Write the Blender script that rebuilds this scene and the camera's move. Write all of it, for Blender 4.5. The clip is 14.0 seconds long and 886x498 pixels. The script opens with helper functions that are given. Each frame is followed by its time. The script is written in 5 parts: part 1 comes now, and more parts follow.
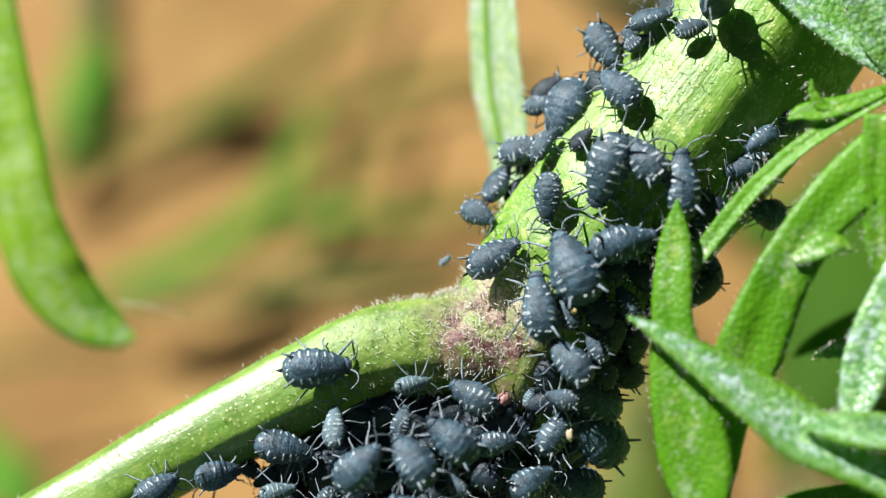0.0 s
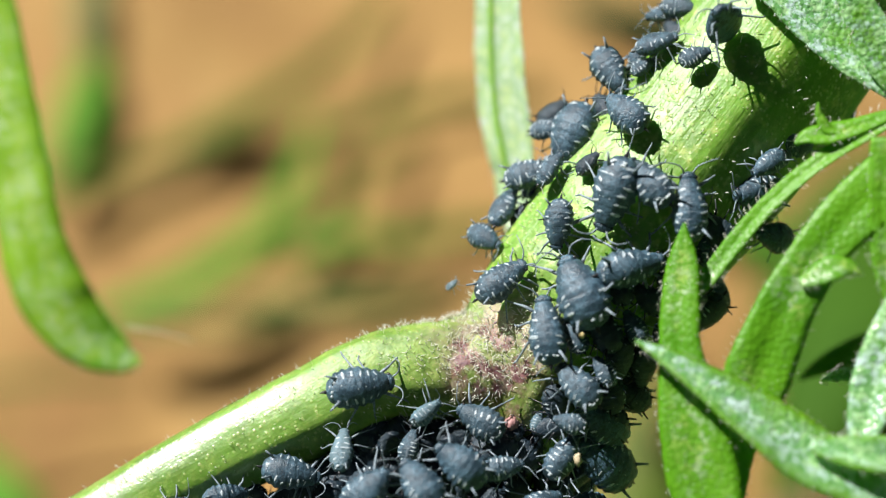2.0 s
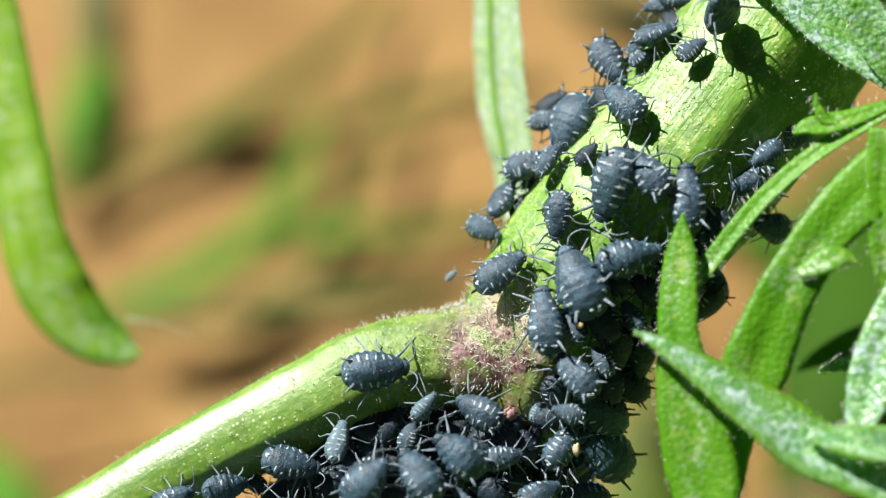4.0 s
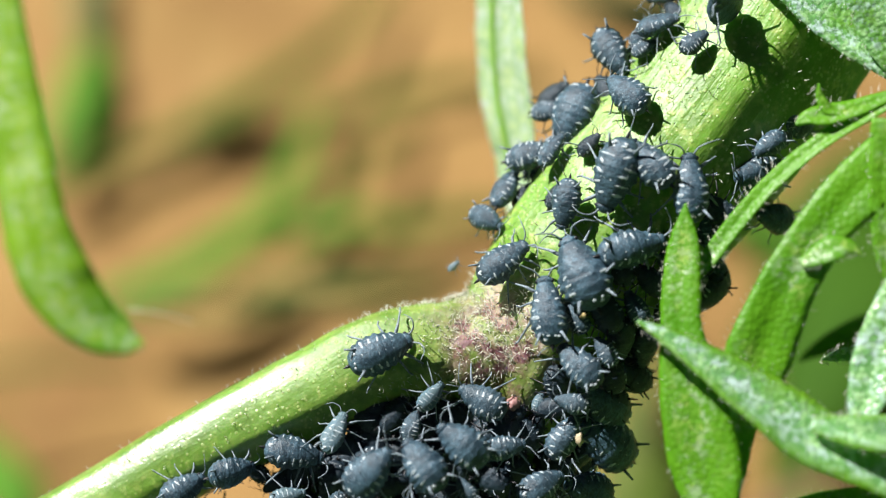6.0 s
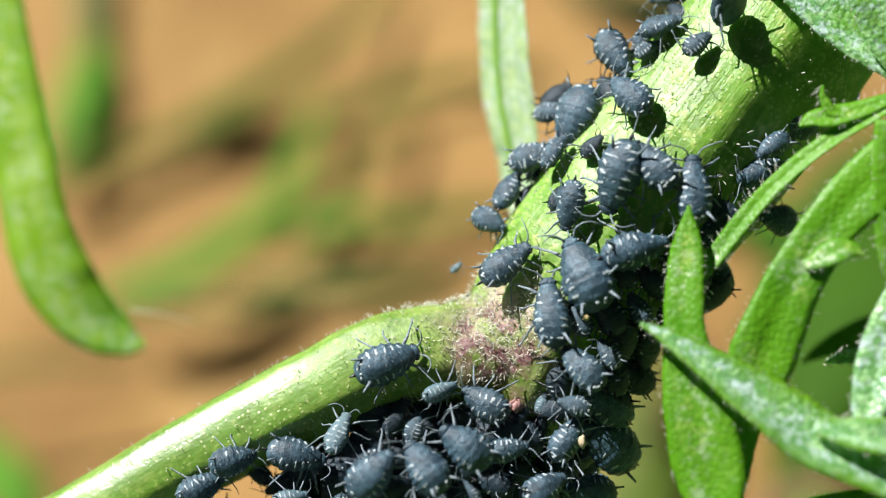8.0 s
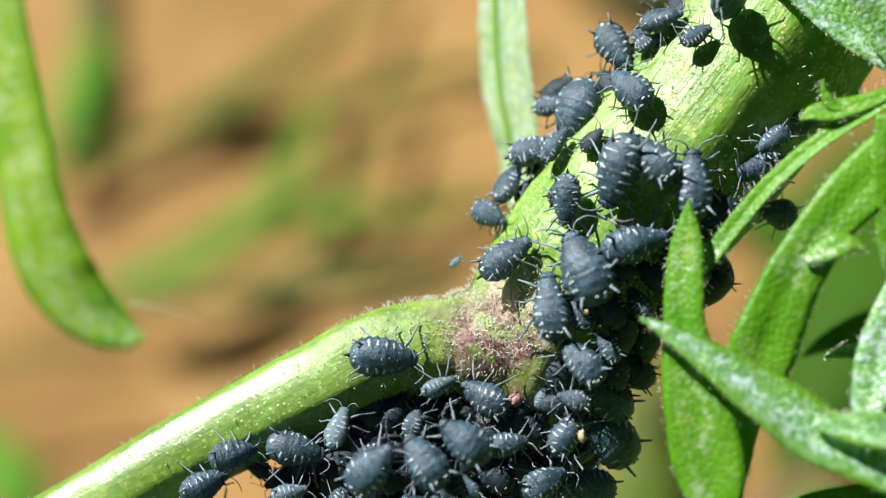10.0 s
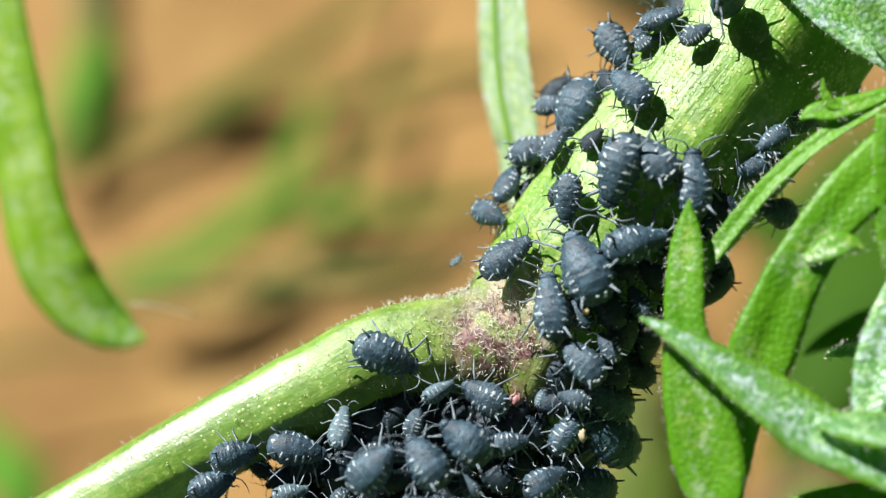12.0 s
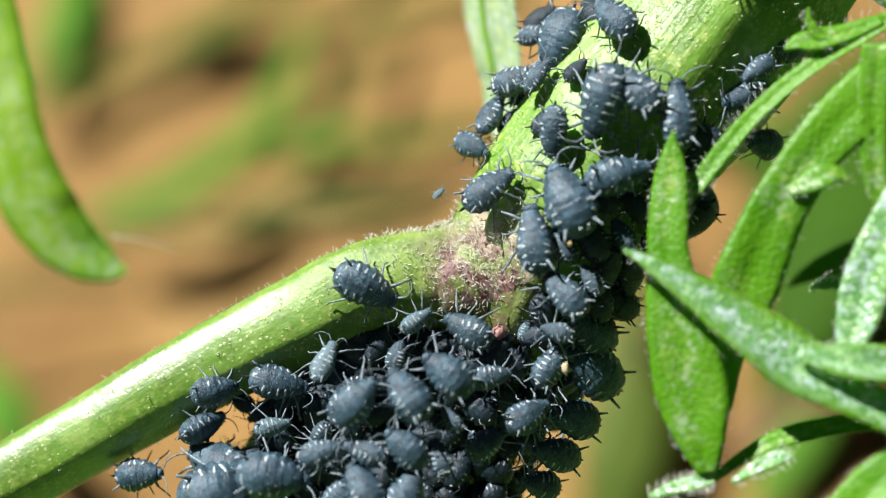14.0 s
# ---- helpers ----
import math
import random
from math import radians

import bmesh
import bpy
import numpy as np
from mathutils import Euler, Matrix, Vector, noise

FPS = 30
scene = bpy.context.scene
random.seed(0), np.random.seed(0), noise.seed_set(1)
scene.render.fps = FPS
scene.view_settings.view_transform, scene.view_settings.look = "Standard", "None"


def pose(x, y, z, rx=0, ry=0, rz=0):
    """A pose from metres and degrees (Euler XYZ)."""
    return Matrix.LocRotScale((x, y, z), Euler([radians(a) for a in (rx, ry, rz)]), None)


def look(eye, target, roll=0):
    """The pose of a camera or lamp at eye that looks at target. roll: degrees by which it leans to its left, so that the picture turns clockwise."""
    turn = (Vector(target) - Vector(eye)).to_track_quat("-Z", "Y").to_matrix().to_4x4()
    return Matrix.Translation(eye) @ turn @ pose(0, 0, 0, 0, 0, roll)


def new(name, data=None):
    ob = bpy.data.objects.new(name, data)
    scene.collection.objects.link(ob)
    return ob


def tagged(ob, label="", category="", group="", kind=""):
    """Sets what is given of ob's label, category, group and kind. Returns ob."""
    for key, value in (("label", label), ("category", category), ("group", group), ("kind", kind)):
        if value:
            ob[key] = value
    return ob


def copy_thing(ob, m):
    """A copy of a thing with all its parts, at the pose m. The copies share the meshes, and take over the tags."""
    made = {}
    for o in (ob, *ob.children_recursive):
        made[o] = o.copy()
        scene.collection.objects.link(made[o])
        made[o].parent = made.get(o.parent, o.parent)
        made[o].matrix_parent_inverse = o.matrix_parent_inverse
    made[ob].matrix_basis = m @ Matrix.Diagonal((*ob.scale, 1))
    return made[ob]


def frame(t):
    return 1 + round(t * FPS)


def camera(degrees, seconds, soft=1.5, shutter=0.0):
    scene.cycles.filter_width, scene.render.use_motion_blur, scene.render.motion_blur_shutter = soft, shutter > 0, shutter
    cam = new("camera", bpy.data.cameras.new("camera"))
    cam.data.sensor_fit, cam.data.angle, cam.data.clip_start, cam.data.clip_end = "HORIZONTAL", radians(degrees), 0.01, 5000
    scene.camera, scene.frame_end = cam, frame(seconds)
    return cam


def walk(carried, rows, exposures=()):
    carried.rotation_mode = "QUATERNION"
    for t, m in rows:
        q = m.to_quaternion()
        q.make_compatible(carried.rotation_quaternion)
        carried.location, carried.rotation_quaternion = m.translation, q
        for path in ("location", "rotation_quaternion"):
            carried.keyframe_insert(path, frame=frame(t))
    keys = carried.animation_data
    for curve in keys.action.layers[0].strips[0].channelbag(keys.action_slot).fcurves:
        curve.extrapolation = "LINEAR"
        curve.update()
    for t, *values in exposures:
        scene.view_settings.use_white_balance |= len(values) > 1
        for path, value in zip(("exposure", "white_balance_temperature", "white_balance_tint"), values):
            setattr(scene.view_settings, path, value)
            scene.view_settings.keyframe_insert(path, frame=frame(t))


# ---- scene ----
# One unit of the plan below is a millimetre: x to the right, y away from the lens, z up along the picture.
MM = 0.001
TILT = 40.0                     # the lens looks down at the plant by this angle
HEIGHT = 0.085                  # the plant's middle over the soil
PLAN = pose(0, 0, HEIGHT, -TILT, 0, 0)


def W(x, y, z):
    """A place of the plan, in metres of the world."""
    return PLAN @ (Vector((x, y, z)) * MM)


def way(x, y, z):
    """A direction of the plan, in the world."""
    return (PLAN.to_3x3() @ Vector((x, y, z))).normalized()


def eye(x, y, z, pitch, yaw, roll=0.0):
    """A camera pose in the plan: millimetres and degrees (pitch up, yaw to the left)."""
    return PLAN @ pose(x * MM, y * MM, z * MM) @ pose(0, 0, 0, 90 + pitch, 0, 0) @ pose(0, 0, 0, 0, yaw, roll)


# ---- camera ----
cam = camera(28, 14.0, 1.2)
cam.data.dof.use_dof = True
cam.data.dof.focus_distance = 0.0498
cam.data.dof.aperture_fstop = 32.0
walk(cam, [
    (0, eye(0.309, -52.243, 0.129, -0.316, 0.016, 0.181)),
    (0.5, eye(-0.004, -52.193, 0.293, -0.184, -0.163, -0.018)),
    (1, eye(0.046, -52.234, 0.316, 0.089, -0.122, 0.058)),
    (1.5, eye(-0.017, -52.279, 0.251, 0.295, -0.157, 0.049)),
    (2, eye(0.029, -52.247, 0.202, 0.381, -0.079, 0.050)),
    (2.5, eye(0.124, -52.280, 0.173, 0.360, 0.075, 0.020)),
    (3, eye(0.191, -52.329, 0.075, 0.389, 0.081, 0.011)),
    (5.5, eye(-0.034, -52.374, 0.115, -0.104, -0.134, -0.031)),
    (6, eye(-0.055, -52.417, 0.023, -0.027, -0.116, 0.008)),
    (6.5, eye(0.000, -52.400, 0.000, 0.000, 0.000, -0.000)),
    (7, eye(-0.079, -52.417, 0.042, 0.009, 0.047, -0.025)),
    (7.5, eye(0.017, -52.323, 0.090, -0.041, 0.046, 0.066)),
    (8, eye(-0.085, -52.310, 0.203, -0.177, -0.065, 0.012)),
    (10.5, eye(-0.028, -52.184, 0.311, -0.467, 0.002, 0.049)),
    (11, eye(-0.067, -52.171, 0.365, -0.456, 0.040, 0.004)),
    (11.5, eye(-0.042, -52.188, 0.367, -0.507, 0.002, 0.033)),
    (12, eye(-0.040, -52.244, 0.412, -0.617, -0.015, -0.077)),
    (12.5, eye(0.021, -52.204, 0.555, -0.702, 0.153, 0.034)),
    (13, eye(0.004, -52.145, 0.653, -0.835, -0.012, -0.022)),
    (13.1, eye(0.014, -52.044, 0.655, -1.781, -0.037, -0.041)),
    (13.2, eye(0.022, -51.972, 0.657, -2.450, -0.054, -0.054)),
    (13.3, eye(0.024, -51.949, 0.658, -2.667, -0.059, -0.059)),
    (13.4, eye(0.025, -51.936, 0.658, -2.785, -0.062, -0.061)),
    (13.5, eye(0.026, -51.934, 0.658, -2.804, -0.063, -0.062)),
    (14, eye(0.183, -51.854, 0.438, -2.839, -0.326, -0.211)),
])

# ---- world and sun ----
SUN = way(-0.55, -0.38, 0.75)
world = bpy.data.worlds.new("sky")
scene.world = world
world.use_nodes = True
sky = world.node_tree.nodes.new("ShaderNodeTexSky")
sky.sky_type, sky.sun_disc = "NISHITA", False
sky.sun_elevation = math.asin(SUN.z)
sky.sun_rotation = math.atan2(SUN.x, SUN.y)
world.node_tree.links.new(sky.outputs[0], world.node_tree.nodes["Background"].inputs[0])
world.node_tree.nodes["Background"].inputs[1].default_value = 0.007
sun = new("sun", bpy.data.lights.new("sun", "SUN"))
sun.data.energy, sun.data.angle, sun.data.color = 5.5, radians(0.53), (1.0, 0.98, 0.95)
sun.matrix_world = look((SUN.x, SUN.y, SUN.z + HEIGHT), (0, 0, HEIGHT))
scene.view_settings.exposure = 0.60

# ---- materials ----


class Nodes:
    """A short way to write node materials."""

    def __init__(self, name):
        self.mat = bpy.data.materials.new(name)
        self.mat.use_nodes = True
        self.tree = self.mat.node_tree
        self.bsdf = self.tree.nodes["Principled BSDF"]

    def node(self, kind, **values):
        n = self.tree.nodes.new("ShaderNode" + kind)
        for key, value in values.items():
            n.inputs[key].default_value = value
        return n

    def link(self, a, b):
        self.tree.links.new(a, b)

    def coord(self, which="Object"):
        return self.node("TexCoord").outputs[which]

    def noise(self, vec, scale, detail=4.0, rough=0.55, distort=0.0):
        n = self.node("TexNoise", Scale=scale, Detail=detail, Roughness=rough, Distortion=distort)
        self.link(vec, n.inputs["Vector"])
        return n.outputs["Fac"]

    def voronoi(self, vec, scale, feature="F1"):
        n = self.node("TexVoronoi", Scale=scale)
        n.feature = feature
        self.link(vec, n.inputs["Vector"])
        return n.outputs["Distance"]

    def ramp(self, fac, *stops):
        n = self.node("ValToRGB")
        els = n.color_ramp.elements
        while len(els) < len(stops):
            els.new(0.5)
        for e, (p, c) in zip(els, stops):
            e.position, e.color = p, (*c, 1) if len(c) == 3 else c
        self.link(fac, n.inputs[0])
        return n.outputs[0]

    def math(self, op, a, b=None, c=None):
        n = self.node("Math")
        n.operation = op
        for i, v in enumerate((a, b, c)):
            if v is None:
                continue
            if isinstance(v, (int, float)):
                n.inputs[i].default_value = v
            else:
                self.link(v, n.inputs[i])
        return n.outputs[0]

    def step(self, v, lo, hi):
        n = self.node("MapRange")
        n.interpolation_type = "SMOOTHSTEP"
        n.inputs[1].default_value, n.inputs[2].default_value = lo, hi
        self.link(v, n.inputs[0])
        return n.outputs[0]

    def mix(self, fac, a, b, blend="MIX"):
        n = self.node("Mix")
        n.data_type, n.blend_type = "RGBA", blend
        if isinstance(fac, (int, float)):
            n.inputs[0].default_value = fac
        else:
            self.link(fac, n.inputs[0])
        for i, v in ((6, a), (7, b)):
            if isinstance(v, tuple):
                n.inputs[i].default_value = (*v, 1)
            else:
                self.link(v, n.inputs[i])
        return n.outputs[2]

    def split(self, vec):
        n = self.node("SeparateXYZ")
        self.link(vec, n.inputs[0])
        return n.outputs

    def shifted(self, vec, amount=20.0):
        """The vector moved by the object's own random number."""
        n = self.node("VectorMath")
        n.operation = "ADD"
        self.link(vec, n.inputs[0])
        m = self.math("MULTIPLY", self.node("ObjectInfo").outputs["Random"], amount)
        self.link(m, n.inputs[1])
        return n.outputs[0]

    def put(self, socket, value):
        if isinstance(value, (int, float)):
            self.bsdf.inputs[socket].default_value = value
        elif isinstance(value, tuple):
            self.bsdf.inputs[socket].default_value = (*value, 1)
        else:
            self.link(value, self.bsdf.inputs[socket])

    def bump(self, height, distance, strength=1.0, before=None):
        n = self.node("Bump", Strength=strength, Distance=distance)
        self.link(height, n.inputs["Height"])
        if before is not None:
            self.link(before, n.inputs["Normal"])
        self.link(n.outputs[0], self.bsdf.inputs["Normal"])
        return n.outputs[0]


def mat_stem(name, relief, along, coat=0.0, tone=(1.0, 1.0, 1.0)):
    """Pale green ribbed stem skin, glossy, with tiny bright bumps and a purple bruise round the node."""
    n = Nodes(name)
    p = n.coord("Object")
    big = n.noise(p, 350, 3)
    grow = way(*along)
    dot = n.node("VectorMath")
    dot.operation = "DOT_PRODUCT"
    n.link(p, dot.inputs[0])
    dot.inputs[1].default_value = grow
    back = n.node("VectorMath")
    back.operation = "SCALE"
    back.inputs[0].default_value = grow
    n.link(n.math("MULTIPLY", dot.outputs["Value"], 0.94), back.inputs["Scale"])
    sub = n.node("VectorMath")
    sub.operation = "SUBTRACT"
    n.link(p, sub.inputs[0])
    n.link(back.outputs[0], sub.inputs[1])
    fibre = n.noise(sub.outputs[0], 3800, 3, 0.6)
    fine = n.noise(p, 4200, 4, 0.65)
    col = n.ramp(big, (0.3, (0.11, 0.23, 0.008)), (0.55, (0.17, 0.36, 0.035)), (0.75, (0.29, 0.49, 0.12)))
    col = n.mix(n.step(fine, 0.5, 0.75), col, (0.36, 0.52, 0.13))
    col = n.mix(n.math("MULTIPLY", n.step(n.noise(p, 1300, 4, 0.7), 0.42, 0.72), 0.5 if coat else 0.55), col, (0.09, 0.20, 0.010))
    col = n.mix(n.math("MULTIPLY", n.step(n.noise(p, 2400, 2), 0.52, 0.76), 0.25 if coat else 0.6), col, (0.50, 0.58, 0.16))
    dots = n.math("MULTIPLY", n.step(n.voronoi(p, 5200), 0.32, 0.14), n.step(n.noise(p, 600, 2), 0.36, 0.56))
    col = n.mix(n.math("MULTIPLY", dots, 0.55), col, (0.52, 0.62, 0.26))
    col = n.mix(1.0, col, tone, "MULTIPLY")
    at = n.node("VectorMath")
    at.operation = "DISTANCE"
    n.link(p, at.inputs[0])
    at.inputs[1].default_value = NODE_AT
    d = n.math("ADD", at.outputs["Value"], n.math("MULTIPLY", n.math("SUBTRACT", n.noise(p, 900, 3), 0.5), 0.0022))
    scar = n.ramp(n.noise(p, 1500, 4, 0.7), (0.36, (0.10, 0.03, 0.045)), (0.48, (0.32, 0.17, 0.17)), (0.6, (0.62, 0.54, 0.42)))
    xs, ys, zs = n.split(p)
    low = n.step(n.math("ADD", n.math("SUBTRACT", zs, NODE_AT[2]), n.math("MULTIPLY", n.noise(p, 1100, 3), -0.0012)), 0.0006, -0.0006)
    scar = n.mix(low, n.mix(0.5, scar, (0.62, 0.58, 0.42)), n.mix(0.45, scar, (0.08, 0.02, 0.035)))
    if coat:
        col = n.mix(n.math("MULTIPLY", n.step(d, 0.0065, 0.002), 0.5), col, n.ramp(n.noise(p, 1700, 4, 0.7), (0.4, (0.10, 0.18, 0.014)), (0.62, (0.36, 0.46, 0.10))))
    inv = n.math("SUBTRACT", 1.0, n.step(d, 0.0010, 0.0027))
    inv = n.math("MULTIPLY", inv, n.math("ADD", 0.45, n.math("MULTIPLY", n.step(n.noise(p, 1000, 4, 0.7), 0.4, 0.55), 0.55)))
    col = n.mix(inv, col, scar)
    n.put("Base Color", col)
    n.put("Roughness", n.math("ADD", n.math("MULTIPLY", fine, 0.2), n.math("SUBTRACT", 0.46 if coat else 0.34, n.math("MULTIPLY", n.step(d, 0.0050, 0.0085), 0.2 if coat else 0.0))))
    n.put("Subsurface Weight", 0.3)
    n.put("Subsurface Scale", 0.0006)
    n.bsdf.inputs["Subsurface Radius"].default_value = (0.45, 1.0, 0.15)
    n.put("Specular IOR Level", n.math("SUBTRACT", 0.9 if coat else 0.6, n.math("MULTIPLY", inv, 0.5)))
    h = n.math("ADD", n.math("ADD", n.math("MULTIPLY", fibre, 0.9), n.math("MULTIPLY", fine, 0.55)), n.math("MULTIPLY", dots, 0.35))
    if coat:
        h = n.math("ADD", h, n.math("MULTIPLY", n.noise(p, 1500, 3, 0.6), 2.2))
    smooth = n.step(d, 0.0050, 0.0085)
    n.put("Coat Weight", n.math("MULTIPLY", smooth, coat))
    n.put("Coat Roughness", 0.46)
    n.bump(h, relief, 0.8)
    return n.mat


def mat_leaf(name, dark, light, wet=0.5, shine=0.35, gloss=0.6, dome=0.00004, tint=(0.60, 0.80, 0.64), spread=0.0):
    """Leaf skin: fleshy green with blistered, wet-looking cells."""
    n = Nodes(name)
    p = n.coord("Object")
    big = n.noise(p, 260, 4)
    cells = n.voronoi(p, 6500)
    col = n.ramp(big, (0.3, dark), (0.7, light))
    col = n.mix(n.step(cells, 0.55, 0.1), n.mix(0.35, col, dark), col)
    across = n.math("ABSOLUTE", n.math("SUBTRACT", n.split(n.coord("UV"))[0], 0.5))
    middle = n.step(n.math("ADD", across, n.math("MULTIPLY", n.noise(p, 700, 3), 0.3)), 0.66 + spread, 0.3 + spread)
    bloom = n.math("MULTIPLY", n.math("MULTIPLY", n.step(n.noise(p, 420, 4, 0.65), 0.58 - 0.3 * wet, 0.8 - 0.3 * wet), middle), wet)
    col = n.mix(n.math("MULTIPLY", bloom, 0.18), col, tint)
    # wax grain with its sparkle painted pale, each patch with its own tint
    grain = n.step(n.noise(p, 4000, 3, 0.8), 0.45, 0.57)
    hue = n.step(n.noise(p, 2200, 3), 0.42, 0.58)
    shade = n.mix(hue, tuple(0.58 + 0.4 * c for c in tint), tuple(0.3 + 0.65 * c for c in tint[:2]) + (0.4 * tint[2] + 0.1,))
    col = n.mix(n.math("MULTIPLY", grain, n.math("MULTIPLY", bloom, 0.95)), col, shade)
    # small pale dots painted on as glints
    glints = n.math("MULTIPLY", n.step(n.voronoi(p, 7200), 0.26, 0.12), n.math("MULTIPLY", n.step(n.noise(p, 900, 3, 0.6), 0.48, 0.62), min(1.0, wet * 0.7)))
    col = n.mix(glints, col, tuple(0.35 + 0.6 * c for c in tint))
    n.put("Base Color", col)
    n.put("Roughness", n.math("SUBTRACT", shine + 0.08, n.math("MULTIPLY", bloom, shine - 0.12)))
    n.put("Specular IOR Level", gloss)
    n.put("Transmission Weight", 0.0)
    h = n.math("ADD", n.math("MULTIPLY", cells, -1.0), n.math("MULTIPLY", n.noise(p, 7000, 2), 0.7))
    n.bump(n.math("ADD", h, n.math("MULTIPLY", n.noise(p, 900, 2), 0.3)), dome * 0.5, 0.8)
    # light that comes through the blade
    tr = n.node("BsdfTranslucent")
    n.link(n.mix(0.5, col, light), tr.inputs["Color"])
    mix = n.node("MixShader")
    mix.inputs[0].default_value = 0.38
    n.link(n.bsdf.outputs[0], mix.inputs[1])
    n.link(tr.outputs[0], mix.inputs[2])
    n.link(mix.outputs[0], n.tree.nodes["Material Output"].inputs["Surface"])
    return n.mat


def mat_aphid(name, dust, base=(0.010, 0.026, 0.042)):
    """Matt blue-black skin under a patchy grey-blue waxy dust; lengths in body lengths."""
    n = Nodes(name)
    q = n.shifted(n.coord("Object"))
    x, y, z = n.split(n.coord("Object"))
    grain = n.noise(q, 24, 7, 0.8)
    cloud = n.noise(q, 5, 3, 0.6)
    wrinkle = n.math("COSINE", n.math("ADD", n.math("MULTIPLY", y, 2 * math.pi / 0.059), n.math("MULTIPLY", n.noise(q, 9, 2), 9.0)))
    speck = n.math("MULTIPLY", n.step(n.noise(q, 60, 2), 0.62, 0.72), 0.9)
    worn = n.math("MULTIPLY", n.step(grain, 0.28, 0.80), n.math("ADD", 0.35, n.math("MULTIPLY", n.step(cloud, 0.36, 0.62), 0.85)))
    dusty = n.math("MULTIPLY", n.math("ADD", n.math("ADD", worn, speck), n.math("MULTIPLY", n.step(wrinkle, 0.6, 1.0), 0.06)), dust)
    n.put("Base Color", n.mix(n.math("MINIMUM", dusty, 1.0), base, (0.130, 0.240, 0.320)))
    n.put("Roughness", n.math("ADD", 0.26, n.math("MULTIPLY", grain, 0.26)))
    n.put("Specular IOR Level", 0.6)
    n.bump(n.math("ADD", n.math("ADD", n.math("MULTIPLY", grain, 0.7), n.math("MULTIPLY", n.noise(q, 12, 3), 0.9)), n.math("MULTIPLY", wrinkle, 0.03)), 0.000035, 0.9)
    return n.mat


def mat_limb(name, base, rough=0.5):
    n = Nodes(name)
    p = n.shifted(n.coord("Object"))
    g = n.noise(p, 30, 4, 0.65)
    n.put("Base Color", n.ramp(g, (0.35, base), (0.7, tuple(min(1, c * 3.2 + 0.02) for c in base))))
    n.put("Roughness", rough)
    n.bump(g, 0.00001, 0.6)
    return n.mat


def mat_plain(name, a, b, scale, rough, bump=0.0, distance=0.0001):
    """Two tones mixed by a noise at that scale, with relief."""
    n = Nodes(name)
    p = n.coord("Object")
    g = n.noise(p, scale, 5, 0.6)
    n.put("Base Color", n.ramp(g, (0.32, a), (0.68, b)))
    n.put("Roughness", rough)
    if bump:
        n.bump(n.noise(p, scale * 4, 4, 0.6), distance, bump)
    return n.mat


def mat_soil():
    """Dry orange-brown litter and soil."""
    n = Nodes("dry_litter")
    p = n.coord("Object")
    a = n.noise(p, 22, 5, 0.6, 0.4)
    b = n.noise(p, 190, 4, 0.65)
    col = n.ramp(a, (0.3, (0.19, 0.100, 0.026)), (0.5, (0.30, 0.174, 0.050)), (0.72, (0.42, 0.268, 0.095)))
    col = n.mix(n.math("MULTIPLY", n.step(b, 0.5, 0.75), 0.5), col, (0.25, 0.11, 0.04))
    # a bare, littered patch; the unseen lawn round it is added against orange bounce
    at = n.node("VectorMath")
    at.operation = "DISTANCE"
    n.link(p, at.inputs[0])
    at.inputs[1].default_value = (0.0, 0.108, 0.0)
    unseen_turf = n.step(n.math("ADD", at.outputs["Value"], n.math("MULTIPLY", n.noise(p, 40, 3), 0.03)), 0.095, 0.125)
    col = n.mix(unseen_turf, col, n.ramp(b, (0.3, (0.025, 0.07, 0.008)), (0.7, (0.07, 0.15, 0.02))))
    n.put("Base Color", col)
    n.put("Roughness", 0.9)
    n.bump(b, 0.004, 0.5)
    return n.mat


NODE_AT = W(1.9, -1.9, -2.6)
STEM = mat_stem("stem_skin", 0.00006, (0.59, 0, 0.81))
BRANCH = mat_stem("branch_skin", 0.00003, (0.87, 0, 0.48), 1.0, (0.88, 0.86, 0.68))
LEAF = mat_leaf("leaf_skin", (0.10, 0.34, 0.006), (0.20, 0.50, 0.018), 0.52, 0.36, 0.5, 0.00006, (0.50, 0.76, 0.26))
LEAF_WET = mat_leaf("leaf_skin_bloomed", (0.13, 0.36, 0.010), (0.27, 0.56, 0.030), 1.0, 0.3, 0.9, 0.0001, (0.46, 0.95, 0.86))
LEAF_FROST = mat_leaf("leaf_skin_frosted", (0.13, 0.36, 0.010), (0.27, 0.56, 0.030), 1.0, 0.3, 0.9, 0.0001, (0.46, 0.96, 0.9), 1.0)
LEAF_PALE = mat_leaf("leaf_underside", (0.34, 0.54, 0.2), (0.55, 0.74, 0.42), 1.0, 0.35, 0.6, 0.00004, (0.74, 0.92, 0.86), 1.0)
HAIR = mat_plain("plant_hair", (0.66, 0.66, 0.54), (0.84, 0.83, 0.74), 900, 0.3)
SKIN_ADULT = mat_aphid("aphid_skin", 0.95)
SKIN_BARRED = mat_aphid("aphid_skin_barred", 0.85, (0.010, 0.022, 0.034))
# aphid skin darkened, the shade deep in the colony put into its colour
SKIN_SHADED = mat_aphid("aphid_skin_shaded", 0.22, (0.007, 0.016, 0.026))
SKIN_NYMPH = mat_aphid("aphid_skin_nymph", 0.65, (0.020, 0.038, 0.052))
SKIN_PALE = mat_aphid("aphid_skin_pale", 1.05, (0.10, 0.155, 0.165))
WAX = mat_plain("white_wax", (0.22, 0.29, 0.33), (0.76, 0.81, 0.83), 30, 0.55)
LIMB = mat_limb("aphid_limb", (0.10, 0.125, 0.145))
